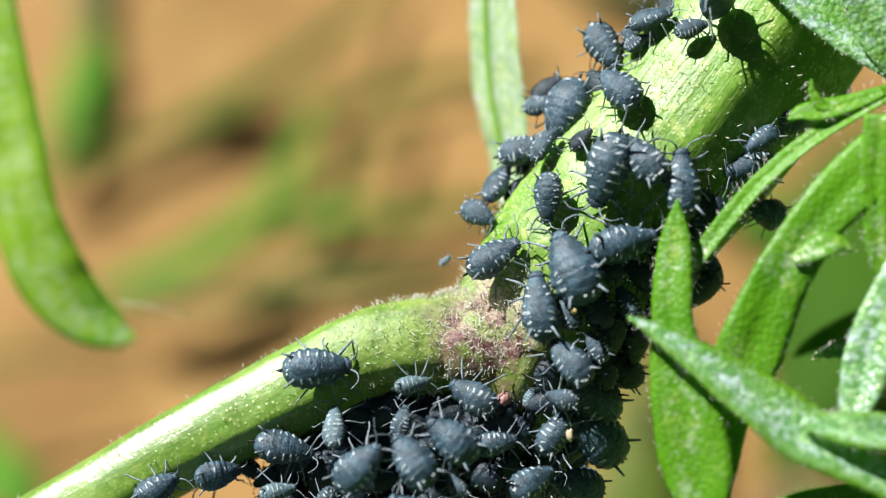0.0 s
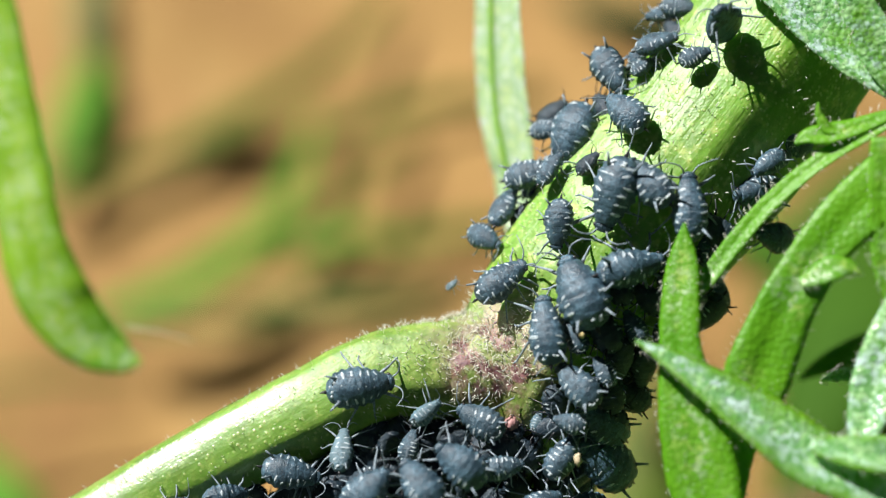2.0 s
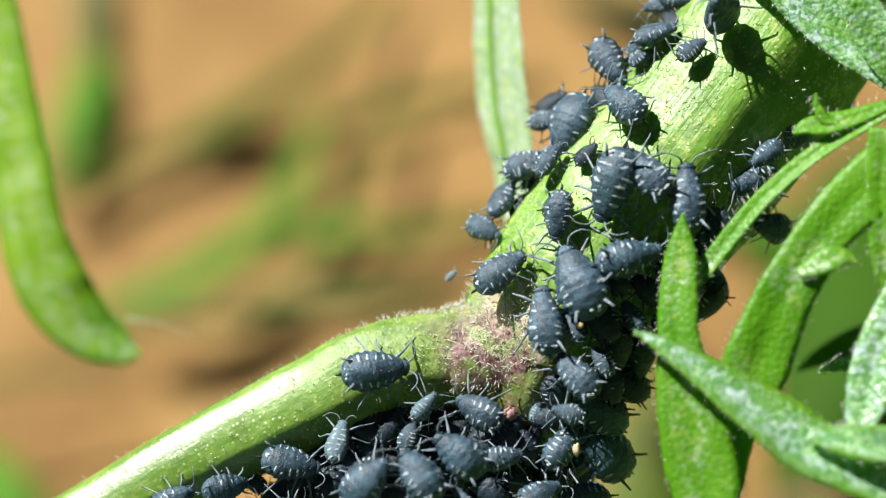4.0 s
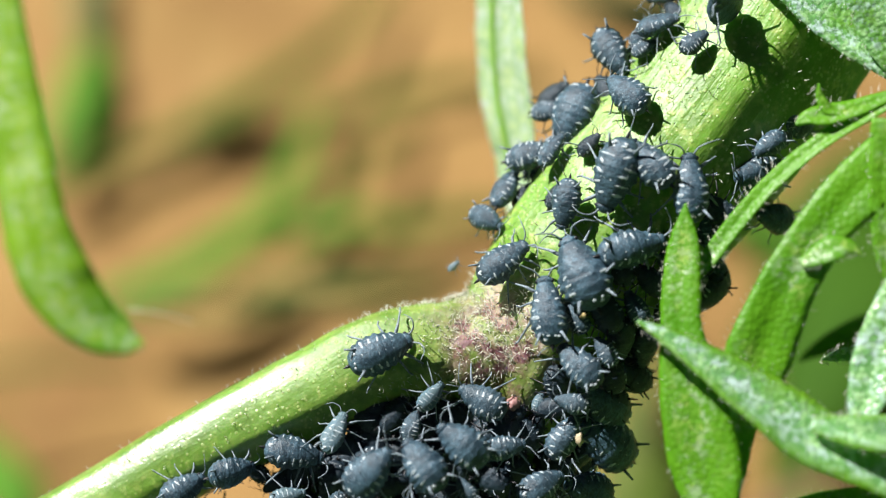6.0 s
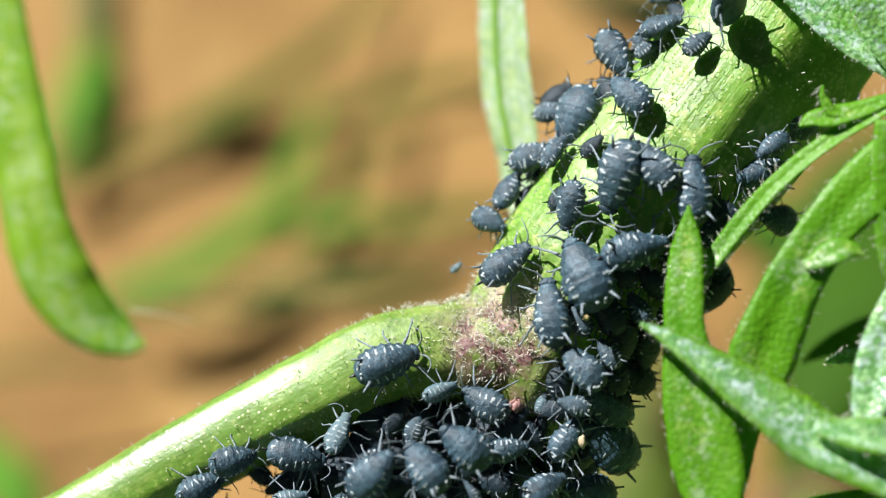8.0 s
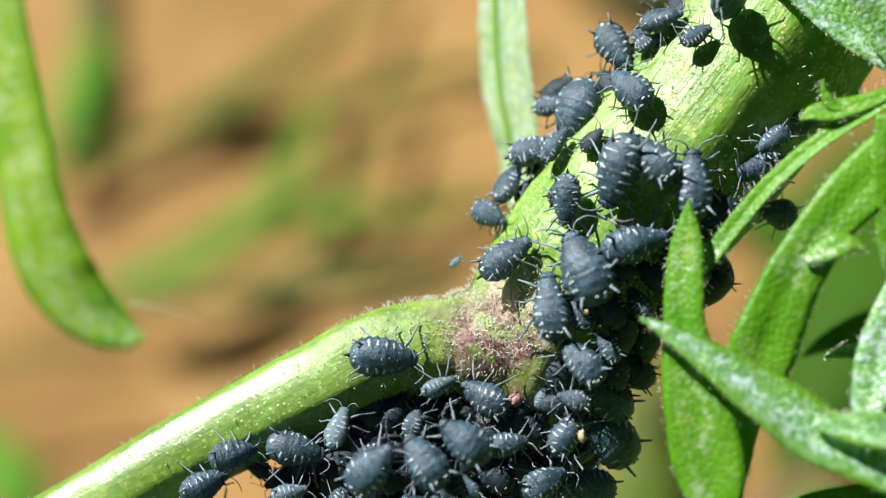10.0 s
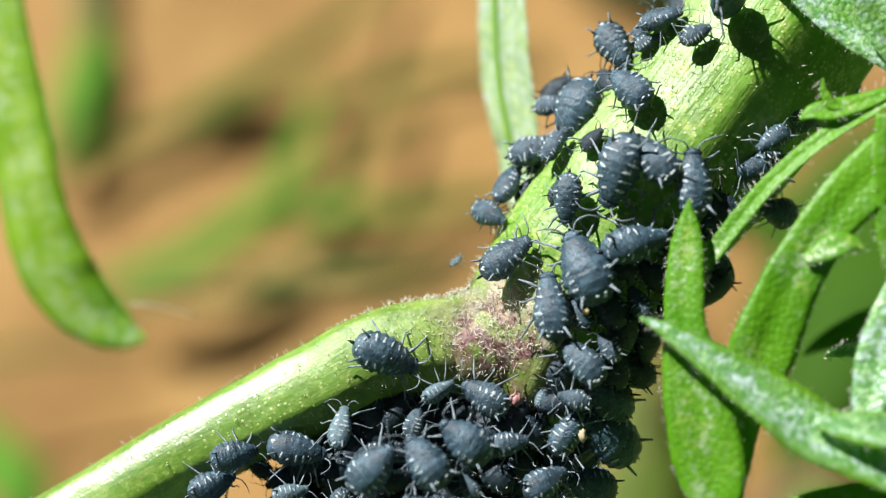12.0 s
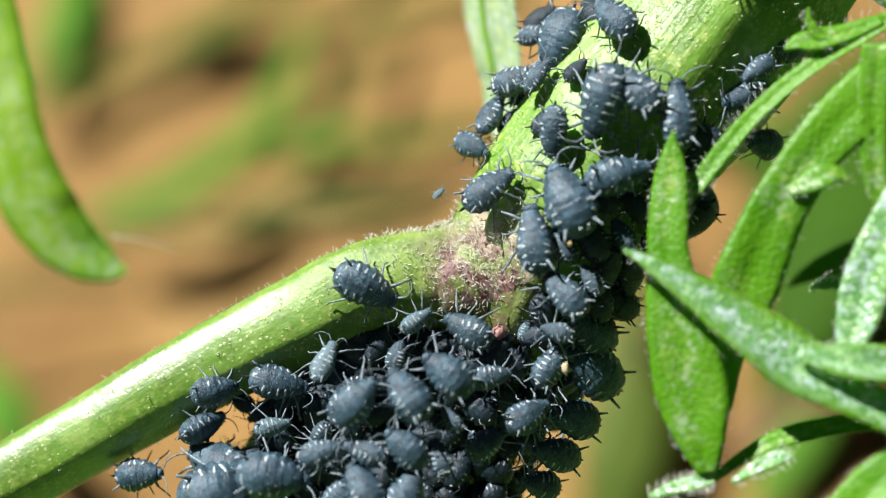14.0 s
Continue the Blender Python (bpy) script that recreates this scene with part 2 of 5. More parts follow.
BLACK = mat_limb("aphid_black", (0.006, 0.006, 0.008), 0.35)
AMBER = mat_plain("honeydew", (0.55, 0.40, 0.16), (0.72, 0.58, 0.30), 3000, 0.12)
FLAKE = mat_plain("shed_skin_cream", (0.50, 0.40, 0.24), (0.72, 0.62, 0.42), 4000, 0.5, 0.5, 0.00003)
PINK = mat_plain("pink_bud", (0.34, 0.16, 0.16), (0.50, 0.30, 0.27), 1800, 0.5, 0.5, 0.00003)
SOIL = mat_soil()
BLADE = mat_leaf("grass_skin", (0.105, 0.29, 0.022), (0.19, 0.41, 0.05), 0.0, 0.6, 0.2)
# the grass green again, darkened so that shade sits in the colour
SHADE_BLADE = mat_leaf("shaded_grass_skin", (0.04, 0.115, 0.010), (0.09, 0.20, 0.020), 0.0, 0.6, 0.1)
RIB_DARK = mat_plain("leaf_rib_dark", (0.17, 0.38, 0.02), (0.25, 0.48, 0.035), 500, 0.4)
OLIVE_BLADE = mat_leaf("olive_grass_skin", (0.08, 0.13, 0.018), (0.14, 0.20, 0.035), 0.0, 0.6, 0.1)
GREY_BLADE = mat_leaf("grey_grass_skin", (0.20, 0.24, 0.09), (0.30, 0.33, 0.14), 0.0, 0.6, 0.1)
BROWN_STALK = mat_plain("brown_stalk", (0.11, 0.065, 0.022), (0.20, 0.12, 0.045), 200, 0.7, 0.4)
OLIVE_STALK = mat_plain("olive_stalk", (0.06, 0.09, 0.010), (0.12, 0.15, 0.022), 200, 0.8, 0.4)
LEAF_YELLOW = mat_leaf("leaf_skin_yellowing", (0.13, 0.38, 0.008), (0.42, 0.66, 0.030), 0.75, 0.35, 0.5, 0.00004, (0.50, 0.72, 0.22))
# dark green stalk, its shadow on the soil mixed into the colour
DARK_STALK = mat_plain("dark_stalk", (0.015, 0.04, 0.004), (0.05, 0.075, 0.012), 200, 0.95, 0.4)

# ---- shapes ----


def spline(points, steps):
    """Catmull-Rom through tuples of any length: a list of numpy rows."""
    p = np.array(points, float)
    p = np.vstack([2 * p[0] - p[1], p, 2 * p[-1] - p[-2]])
    out = []
    for i in range(1, len(p) - 2):
        for s in range(steps):
            t = s / steps
            a, b, c, d = p[i - 1], p[i], p[i + 1], p[i + 2]
            out.append(0.5 * (2 * b + (c - a) * t + (2 * a - 5 * b + 4 * c - d) * t * t + (3 * b - 3 * c + d - a) * t ** 3))
    out.append(p[-2])
    return np.array(out)


def part(name, bm, material, parent, label=""):
    """Links a bmesh as one mesh object under a thing or a part."""
    me = bpy.data.meshes.new(name)
    bm.to_mesh(me)
    bm.free()
    for f in me.polygons:
        f.use_smooth = True
    me.materials.append(material)
    ob = new(name, me)
    ob.parent = parent
    return tagged(ob, label)


def raw(name, verts, faces, material, parent, label=""):
    me = bpy.data.meshes.new(name)
    me.from_pydata([tuple(v) for v in verts], [], faces)
    me.polygons.foreach_set("use_smooth", [True] * len(me.polygons))
    me.materials.append(material)
    ob = new(name, me)
    ob.parent = parent
    return tagged(ob, label)


def tube(bm, path, radii, sides=8, wobble=0.0, seed=0.0, flat=1.0, up=None):
    """A closed tube along a path of vectors, one radius each."""
    path = [Vector(p) for p in path]
    rings = []
    for i, p in enumerate(path):
        d = (path[min(i + 1, len(path) - 1)] - path[max(i - 1, 0)]).normalized()
        if up is None:
            up = d.orthogonal().normalized()
        up = (up - d * up.dot(d)).normalized()
        side = d.cross(up)
        ring = []
        for k in range(sides):
            a = 2 * math.pi * k / sides
            r = radii[i]
            if wobble:
                r *= 1 + wobble * noise.noise(Vector((math.cos(a) * 1.3 + seed, math.sin(a) * 1.3, i * 0.22)))
            ring.append(bm.verts.new(p + (up * math.cos(a) + side * math.sin(a) * flat) * r))
        rings.append(ring)
    for a, b in zip(rings, rings[1:]):
        for k in range(sides):
            bm.faces.new((a[k], a[(k + 1) % sides], b[(k + 1) % sides], b[k]))
    bm.faces.new(rings[0][::-1])
    bm.faces.new(rings[-1])
    return rings


def empty(name, label="", category="", group="", kind="", at=None):
    ob = new(name)
    ob.empty_display_size = 0.002
    if at is not None:
        ob.matrix_world = at
    return tagged(ob, label, category, group, kind)


# The axes of the stem and its side branch: x, y, z and the radius, in millimetres.
AXES = {
    "stem": spline([
        (15.60, 0.00, 14.68, 2.30),
        (12.85, 0.00, 11.18, 2.40),
        (10.57, 0.00, 7.45, 2.90),
        (7.90, 0.00, 3.88, 3.00),
        (5.95, 0.00, 1.58, 3.03),
        (4.25, 0.00, -0.55, 2.90),
        (2.85, 0.00, -2.85, 2.65),
        (2.30, 0.25, -4.15, 2.45),
        (1.75, 0.80, -5.34, 2.30),
        (0.37, 1.20, -7.71, 2.40),
        (-1.07, 1.20, -10.39, 2.60),
        (-3.10, 1.20, -14.48, 2.60),
        (-5.67, 1.40, -20.53, 2.60),
        (-8.84, 5.00, -33.93, 2.60),
        (-9.4, 24.0, -54.0, 2.6),
        (-9.6, 46.0, -80.0, 2.8),
    ], 12),
    "branch": spline([
        (-28.33, 0.50, -16.47, 0.35),
        (-22.89, -0.40, -14.04, 0.80),
        (-17.20, -0.60, -11.22, 1.05),
        (-11.89, -0.60, -8.58, 1.10),
        (-6.89, -0.80, -5.75, 1.19),
        (-3.75, -0.90, -4.15, 1.29),
        (-1.62, -0.90, -3.15, 1.37),
        (0.26, -0.70, -2.93, 1.45),
        (1.77, 0.00, -2.65, 1.60),
        (2.97, 0.60, -2.17, 1.60),
    ], 12),
    "shoot": spline([
        (1.63, 1.20, -4.73, 0.80),
        (-1.08, 1.20, -5.81, 0.95),
        (-3.10, 1.20, -6.88, 1.05),
        (-4.40, 1.20, -8.48, 1.15),
        (-5.30, 1.20, -10.58, 1.15),
        (-5.90, 1.30, -13.69, 1.15),
        (-6.30, 1.50, -18.05, 1.15),
        (-6.10, 1.80, -22.48, 1.10),
    ], 12),
}


def skin(on, x, z):
    """The near surface of the stem or the branch over (x, z) of the plan: the place and the normal; past the outline, the outline itself."""
    ax = AXES[on]
    d = np.hypot(ax[:, 0] - x, ax[:, 2] - z)
    i = int(np.argmin(d))
    j = i + 1 if i == 0 or (i < len(ax) - 1 and d[i + 1] < d[i - 1]) else i - 1
    a, b = ax[i], ax[j]
    e = b - a
    t = ((x - a[0]) * e[0] + (z - a[2]) * e[2]) / (e[0] ** 2 + e[2] ** 2)
    c = a + e * min(1.0, max(0.0, t))
    r = c[3]
    off = np.array([x - c[0], 0.0, z - c[2]])
    far = np.hypot(off[0], off[2])
    if far > 0.995 * r:
        off *= 0.995 * r / far
        far = 0.995 * r
    nrm = off + np.array([0.0, -np.sqrt(r * r - far * far), 0.0])
    return c[:3] + nrm, nrm / r


def upright(n):
    """The way an aphid's back faces on a skin with the normal n: those on the flanks hang over towards the open side."""
    n = np.array(n) + np.array([0.0, -0.75, 0.0])
    return n / np.linalg.norm(n)

# ---- ground ----
GROUND_SEED = 7


def ground_height(x, y):
    near = max(0.0, 1 - math.hypot(x, y - 0.1) / 1.2)
    return near * (0.010 * noise.noise(Vector((x * 16, y * 16, 3))) + 0.004 * noise.noise(Vector((x * 60, y * 60, 5))))


def ground():
    """One sheet, fine under the plant and coarse towards the horizon."""
    fine = [i * 0.008 for i in range(-40, 41)]
    line = [-60, -20, -6, -2, -0.9, -0.5] + fine + [0.5, 0.9, 2, 6, 20, 60]
    verts, faces = [], []
    for y in line:
        for x in line:
            verts.append((x, y + 0.1, ground_height(x, y + 0.1) - 0.004))
    k = len(line)
    for j in range(k - 1):
        for i in range(k - 1):
            faces.append((j * k + i, j * k + i + 1, (j + 1) * k + i + 1, (j + 1) * k + i))
    ob = raw("ground", verts, faces, SOIL, None)
    return tagged(ob, "dry orange-brown soil and litter under the plant", "ground", kind="structure")


ground()

# ---- the plant ----
plant = empty("plant", "green herb with thick stem, side branch and lobed hairy leaves", "plant", at=pose(0, 0, 0))


def stem_like(on, name, label, sides=60, ridge=0.0, edge=0.6, swell=1.04):
    """An angular, slightly lumpy tube along one of the axes: five blunt ridges, one of them at that angle from the front."""
    bm = bmesh.new()
    ax = AXES[on]
    path = [W(*r[:3]) for r in ax]
    rings = tube(bm, path, [r[3] * MM for r in ax], sides, 0.035, 2.0 if on == "stem" else 9.0, 1.0, way(0, -1, 0))
    fifth = 2 * math.pi / 5
    for i, ring in enumerate(rings):
        c = path[i]
        for k, v in enumerate(ring):
            a = (2 * math.pi * k / sides - radians(ridge)) % fifth
            flat = math.cos(fifth / 2) / math.cos(a - fifth / 2)
            v.co = c + (v.co - c) * swell * (1 - edge * (1 - flat))
    return part(name, bm, BRANCH if on == "branch" else STEM, plant, label)


main_stem = stem_like("stem", "main_stem", "thick pale green ridged stem", 80, -2, 0.45, 1.02)
side_branch = stem_like("branch", "side_branch", "smooth pale green side branch", 60, 16, 0.42, 1.06)


def node_swelling():
    """The lumpy collar where the side branch leaves the stem."""
    bm = bmesh.new()
    bmesh.ops.create_icosphere(bm, subdivisions=4, radius=1.0)
    for v in bm.verts:
        k = 1 + 0.06 * noise.noise(v.co * 1.9) + 0.03 * noise.noise(v.co * 5.5)
        v.co = W(1.25 + v.co.x * 1.75 * k, -0.72 + v.co.y * 1.75 * k, -3.1 + v.co.z * 1.4 * k)
    part("node_swelling", bm, STEM, plant, "bruised purple swelling at the fork")


node_swelling()
low_shoot = stem_like("shoot", "low_shoot", "green shoot hidden under aphids", 40)


def hairs(name, parent, spots, lo, hi, radius, material=HAIR):
    """Short pointed bristles: (place, direction) each, in the plan; one joined piece."""
    verts, faces = [], []
    for p, d in spots:
        p, d = Vector(p), Vector(d).normalized()
        ln = random.uniform(lo, hi)
        s = d.orthogonal().normalized()
        t = d.cross(s)
        bend = Vector((random.uniform(-1, 1), random.uniform(-1, 1), random.uniform(-1, 1))) * ln * 0.22
        k = len(verts)
        for c, r in ((p - d * 0.03, radius), (p + d * ln * 0.55 + bend * 0.4, radius * 0.7)):
            for a in range(3):
                an = a * 2.0944
                verts.append(W(*(c + (s * math.cos(an) + t * math.sin(an)) * r)))
        verts.append(W(*(p + d * ln + bend)))
        for a in range(3):
            b = (a + 1) % 3
            faces += [(k + a, k + b, k + 3 + b, k + 3 + a), (k + 3 + a, k + 3 + b, k + 6)]
    ob = raw(name, verts, faces, material, parent)
    return tagged(ob, kind="stuff")


def axis_point(on, s, turn):
    """A place on the skin at the share s of the axis and that turn round it, with its normal, in the plan."""
    ax = AXES[on]
    f = s * (len(ax) - 1.001)
    i = int(f)
    c = ax[i] + (ax[i + 1] - ax[i]) * (f - i)
    d = Vector(ax[i + 1][:3] - ax[i][:3]).normalized()
    u = Vector((0, -1, 0))
    u = (u - d * u.dot(d)).normalized()
    v = d.cross(u)
    n = u * math.cos(turn) + v * math.sin(turn)
    return Vector(c[:3]) + n * c[3] * 0.985, n, d


def stem_hairs():
    rnd = random.Random(5)
    spots = []
    for _ in range(800):
        s = rnd.uniform(0.1, 0.75)
        p, n, d = axis_point("stem", s, rnd.uniform(-0.5, 1.9))
        spots.append((p, n + d * rnd.uniform(-0.9, 0.3)))
    hairs("bristles", main_stem, spots, 0.08, 0.26, 0.016)
    spots = []
    for _ in range(850):
        s = rnd.uniform(0.05, 1.0) ** 0.6
        p, n, d = axis_point("branch", s, rnd.uniform(-2.2, 2.2))
        spots.append((p, n + d * rnd.uniform(-0.5, 0.5)))
    for _ in range(420):
        p, n, d = axis_point("branch", rnd.uniform(0.62, 0.98), rnd.uniform(-1.7, 1.7))
        spots.append((p, n * 0.8 + d * rnd.uniform(-0.9, 0.9)))
    hairs("bristles", side_branch, spots, 0.07, 0.2, 0.012)
    # a dense tuft on the scar of the node
    spots = []
    for _ in range(900):
        x, z = rnd.gauss(1.2, 1.0), rnd.gauss(-2.3, 0.9)
        p, n = skin("stem", x, z)
        q, m = skin("branch", x, z)
        if q[1] < p[1]:
            p, n = q, m
        u, v = (x - 1.25) / 1.75, (z + 3.1) / 1.5
        if u * u + v * v < 0.96:
            out = math.sqrt(1 - u * u - v * v)
            if -0.72 - 1.75 * out < p[1]:
                p, n = np.array([x, -0.72 - 1.75 * out, z]), np.array([u / 1.75, -out / 1.75, v / 1.5]) * 1.7
        spots.append((p, Vector(n) * 1.0 + Vector((rnd.uniform(-1, 1), rnd.uniform(-0.4, 0.4), rnd.uniform(-1, 1)))))
    hairs("scar_bristles", main_stem, spots, 0.08, 0.24, 0.0135)


stem_hairs()


def bud():
    """A small pink bud in the fork."""
    bm = bmesh.new()
    at = Vector((2.02, -2.5, -4.35))
    bmesh.ops.create_icosphere(bm, subdivisions=3, radius=1.0)
    for v in bm.verts:
        k = 1 + 0.3 * noise.noise(v.co * 2.3) + 0.12 * noise.noise(v.co * 7) - 0.25 * max(0.0, v.co.z) ** 2
        v.co = W(*(at + Vector((v.co.x * 0.19, v.co.y * 0.26, v.co.z * 0.24)) * k))
    part("bud", bm, PINK, plant, "small dull pink bud")


bud()


def leaf(rows, material, fold=0.25, label="", hair=1.0, face=(-0.25, -1, 0.6), thick=0.16, wavy=0.06, name="leaf", parent=None, curl=0.0, bristle=(0.04, 0.11), rib=None, rib_at=0.0, rib_width=0.12):
    """A fleshy blade along rows of x, y, z and half-width (millimetres of the plan), folded along its midrib, bristly on its edges."""
    ax = spline(rows, 10)
    across = 9
    bm = bmesh.new()
    top, low = [], []
    edge, flat = [], {}
    for i, r in enumerate(ax):
        d = Vector((ax[min(i + 1, len(ax) - 1)] - ax[max(i - 1, 0)])[:3]).normalized()
        up = Vector(face)
        up = (up - d * up.dot(d)).normalized()
        side = d.cross(up)
        w = max(r[3], 0.02)
        a, b = [], []
        for k in range(across):
            u = -1 + 2 * k / (across - 1)
            ripple = wavy * w * noise.noise(Vector((r[0] * 0.9 + u, r[2] * 0.9, u * 0.7)))
            wob = 1 + 0.05 * noise.noise(Vector((i * 0.5, u * 3, 1.7)))
            lift = fold * w * (abs(u) ** 1.3) - 0.10 * w * math.exp(-(u * 5) ** 2) - curl * w * u * u
            t = thick * (1 - 0.75 * u * u)
            p = Vector(r[:3]) + side * (u * w * wob) + up * (lift + ripple)
            a.append(bm.verts.new(W(*(p + up * t * 0.5))))
            b.append(bm.verts.new(W(*(p - up * t * 0.5 - up * 0.12 * w * math.exp(-(u * 4) ** 2)))))
            flat[a[-1]] = flat[b[-1]] = (k / (across - 1), i / (len(ax) - 1))
            if k in (0, across - 1):
                edge.append((p, side * u + d * 0.5))
        top.append(a)
        low.append(b)
    for i in range(len(ax) - 1):
        for k in range(across - 1):
            bm.faces.new((top[i][k], top[i][k + 1], top[i + 1][k + 1], top[i + 1][k]))
            bm.faces.new((low[i][k + 1], low[i][k], low[i + 1][k], low[i + 1][k + 1]))
        bm.faces.new((top[i][0], top[i + 1][0], low[i + 1][0], low[i][0]))
        e = across - 1
        bm.faces.new((top[i + 1][e], top[i][e], low[i][e], low[i + 1][e]))
    for i in (0, -1):
        bm.faces.new(top[i] + low[i][::-1])
    bmesh.ops.recalc_face_normals(bm, faces=bm.faces)
    uv = bm.loops.layers.uv.new("UVMap")
    for f in bm.faces:
        for corner in f.loops:
            corner[uv].uv = flat[corner.vert]
    ob = part(name, bm, material, parent or plant, label)
    if rib:
        path, radii = [], []
        for i, r in enumerate(ax):
            d = Vector((ax[min(i + 1, len(ax) - 1)] - ax[max(i - 1, 0)])[:3]).normalized()
            up = Vector(face)
            up = (up - d * up.dot(d)).normalized()
            w = max(r[3], 0.02)
            lift = fold * w * abs(rib_at) ** 1.3 - 0.08 * w * math.exp(-(rib_at * 5) ** 2)
            path.append(W(*(Vector(r[:3]) + d.cross(up) * (rib_at * w) + up * (lift + 0.4 * thick))))
            radii.append(rib_width * min(1.0, w / 0.7) * MM)
        bm = bmesh.new()
        tube(bm, path, radii, 8)
        part("midrib", bm, rib, ob, "dark green midrib")
    if hair:
        spots = []
        for p, d in edge:
            for _ in range(2):
                if random.random() < 0.55 * hair:
                    spots.append((p + Vector((random.uniform(-1, 1), random.uniform(-1, 1), random.uniform(-1, 1))) * 0.09, d))
        if spots:
            hairs("edge_bristles", ob, spots, bristle[0], bristle[1], 0.009)
    return ob


leaf([(6.60, -4.40, 1.23, 0.03), (6.54, -4.50, 0.19, 0.41), (6.45, -4.65, -1.01, 0.52), (6.43, -4.80, -2.05, 0.56), (6.54, -4.95, -3.10, 0.72), (6.74, -5.10, -4.28, 0.90), (7.03, -5.20, -5.77, 0.95), (7.23, -5.30, -6.88, 0.66), (7.42, -5.30, -7.83, 0.24)],
     LEAF, 0.08, "leaf lobe with a pointed tip", 1, face=(-0.35, -1, 0.5))
leaf([(5.20, -5.12, -1.92, 0.04), (5.94, -5.26, -2.33, 0.29), (7.10, -5.49, -3.13, 0.57), (8.41, -5.72, -4.06, 0.88), (9.70, -5.86, -5.01, 0.96), (11.17, -5.95, -5.82, 0.71), (13.24, -5.95, -6.86, 0.53)],
     LEAF_WET, 0.25, "bloomed leaf lobe, whitish and glistening", 1, face=(0.25, -1, 0.75))
leaf([(7.55, -5.00, -7.31, 0.12), (7.70, -5.00, -6.10, 0.39), (7.81, -5.00, -4.90, 0.57), (8.10, -5.05, -3.69, 0.72), (8.42, -5.10, -2.85, 0.90), (9.19, -5.10, -1.03, 0.78), (10.21, -5.10, 0.61, 0.72), (11.40, -5.10, 1.86, 0.81), (12.93, -5.10, 3.02, 0.85), (14.74, -5.10, 4.07, 0.51)],
     LEAF, 0.06, "broad strap-shaped leaf", 1.2, face=(0.1, -1, 0.4))
leaf([(9.54, -5.27, -0.41, 0.15), (9.97, -5.31, -0.20, 0.30), (10.39, -5.34, 0.01, 0.38), (10.78, -5.34, 0.04, 0.26), (11.09, -5.34, -0.13, 0.03)],
     LEAF, 0.1, "small leaf lobe", 0.6, face=(-0.2, -1, 0.6))
leaf([(6.62, -4.16, -1.09, 0.06), (7.14, -4.21, -0.45, 0.23), (7.89, -4.30, 0.55, 0.27), (8.87, -4.39, 1.69, 0.26), (10.15, -4.49, 2.79, 0.26), (11.83, -4.49, 3.83, 0.26), (13.98, -4.39, 5.06, 0.21)],
     LEAF, 0.35, "narrow bristly leaf stalk", 0.9, bristle=(0.1, 0.26))
leaf([(9.59, -4.39, 3.35, 0.05), (9.93, -4.39, 3.55, 0.24), (10.46, -4.44, 3.60, 0.33), (11.22, -4.44, 3.80, 0.27), (12.13, -4.49, 4.13, 0.18)],
     LEAF, 0.2, "small toothed leaf lobe", 0.3, bristle=(0.1, 0.26))
leaf([(10.20, -4.39, 4.48, 0.03), (10.24, -4.39, 4.10, 0.12), (10.46, -4.44, 3.75, 0.17), (10.92, -4.44, 3.68, 0.15)],
     LEAF, 0.2, "curled leaf tooth", 0.25, bristle=(0.1, 0.26))
leaf([(8.39, -2.80, 8.30, 0.26), (9.61, -3.03, 7.49, 0.67), (10.98, -3.22, 6.36, 0.88), (12.34, -3.40, 5.33, 0.79), (14.19, -3.49, 4.00, 0.53)],
     LEAF_FROST, 0.2, "bloomed leaf, glistening white and green", 1.5, face=(-0.75, -0.8, 1.0))
leaf([(11.09, -3.72, 7.76, 0.38), (11.69, -3.77, 6.66, 0.53), (12.31, -3.77, 5.58, 0.62), (13.26, -3.68, 4.36, 0.47)],
     LEAF_FROST, 0.3, "bloomed leaf lobe", 1, face=(-0.75, -0.8, 1.0))
leaf([(11.86, -5.29, 3.46, 0.45), (11.74, -5.29, 1.66, 0.39), (11.80, -5.29, 0.01, 0.33), (12.08, -5.29, -1.18, 0.15)],
     LEAF, 0.2, "leaf lobe beside the strap", 1)
leaf([(12.78, -5.49, 0.32, 0.30), (12.17, -5.49, -1.18, 0.54), (11.61, -5.49, -2.67, 0.65), (11.27, -5.53, -3.86, 0.53), (10.97, -5.58, -4.76, 0.24)],
     LEAF_FROST, 0.25, "leaf lobe with bloomed patches", 1)
leaf([(9.69, -5.95, -4.60, 0.19), (10.42, -6.00, -4.74, 0.41), (11.44, -6.04, -4.87, 0.53), (13.29, -5.76, -5.02, 0.53)],
     LEAF_WET, 0.2, "leaf lobe joining the bloomed one", 1)
leaf([(10.42, -3.77, -3.04, 0.03), (10.92, -3.77, -2.92, 0.19), (11.53, -3.77, -2.80, 0.22), (12.41, -3.96, -2.46, 0.18)],
     LEAF_FROST, 0.1, "tiny bloomed leaf tooth", 1.4)
leaf([(11.27, 3.54, -3.54, 0.04), (12.02, 3.54, -3.11, 0.31), (13.09, 3.54, -2.68, 0.50), (14.52, 3.54, -2.12, 0.46), (16.09, 2.84, -1.39, 0.36)],
     LEAF, 0.1, "leaf in the shade behind the others", 0)
leaf([(7.63, -4.90, -8.02, 0.12), (8.65, -4.90, -7.36, 0.20), (9.70, -4.90, -6.91, 0.27), (10.91, -4.90, -6.66, 0.26), (12.41, -4.90, -6.52, 0.21)],
     LEAF, 0.2, "leaf in the shade below the bloomed lobe", 1)
leaf([(8.09, -5.20, -8.09, 0.08), (8.75, -5.20, -7.70, 0.20), (9.32, -5.20, -7.45, 0.23), (9.67, -5.20, -7.38, 0.08)],
     LEAF_WET, 0.2, "short pale bristly leaf lobe", 1.4, bristle=(0.1, 0.26))
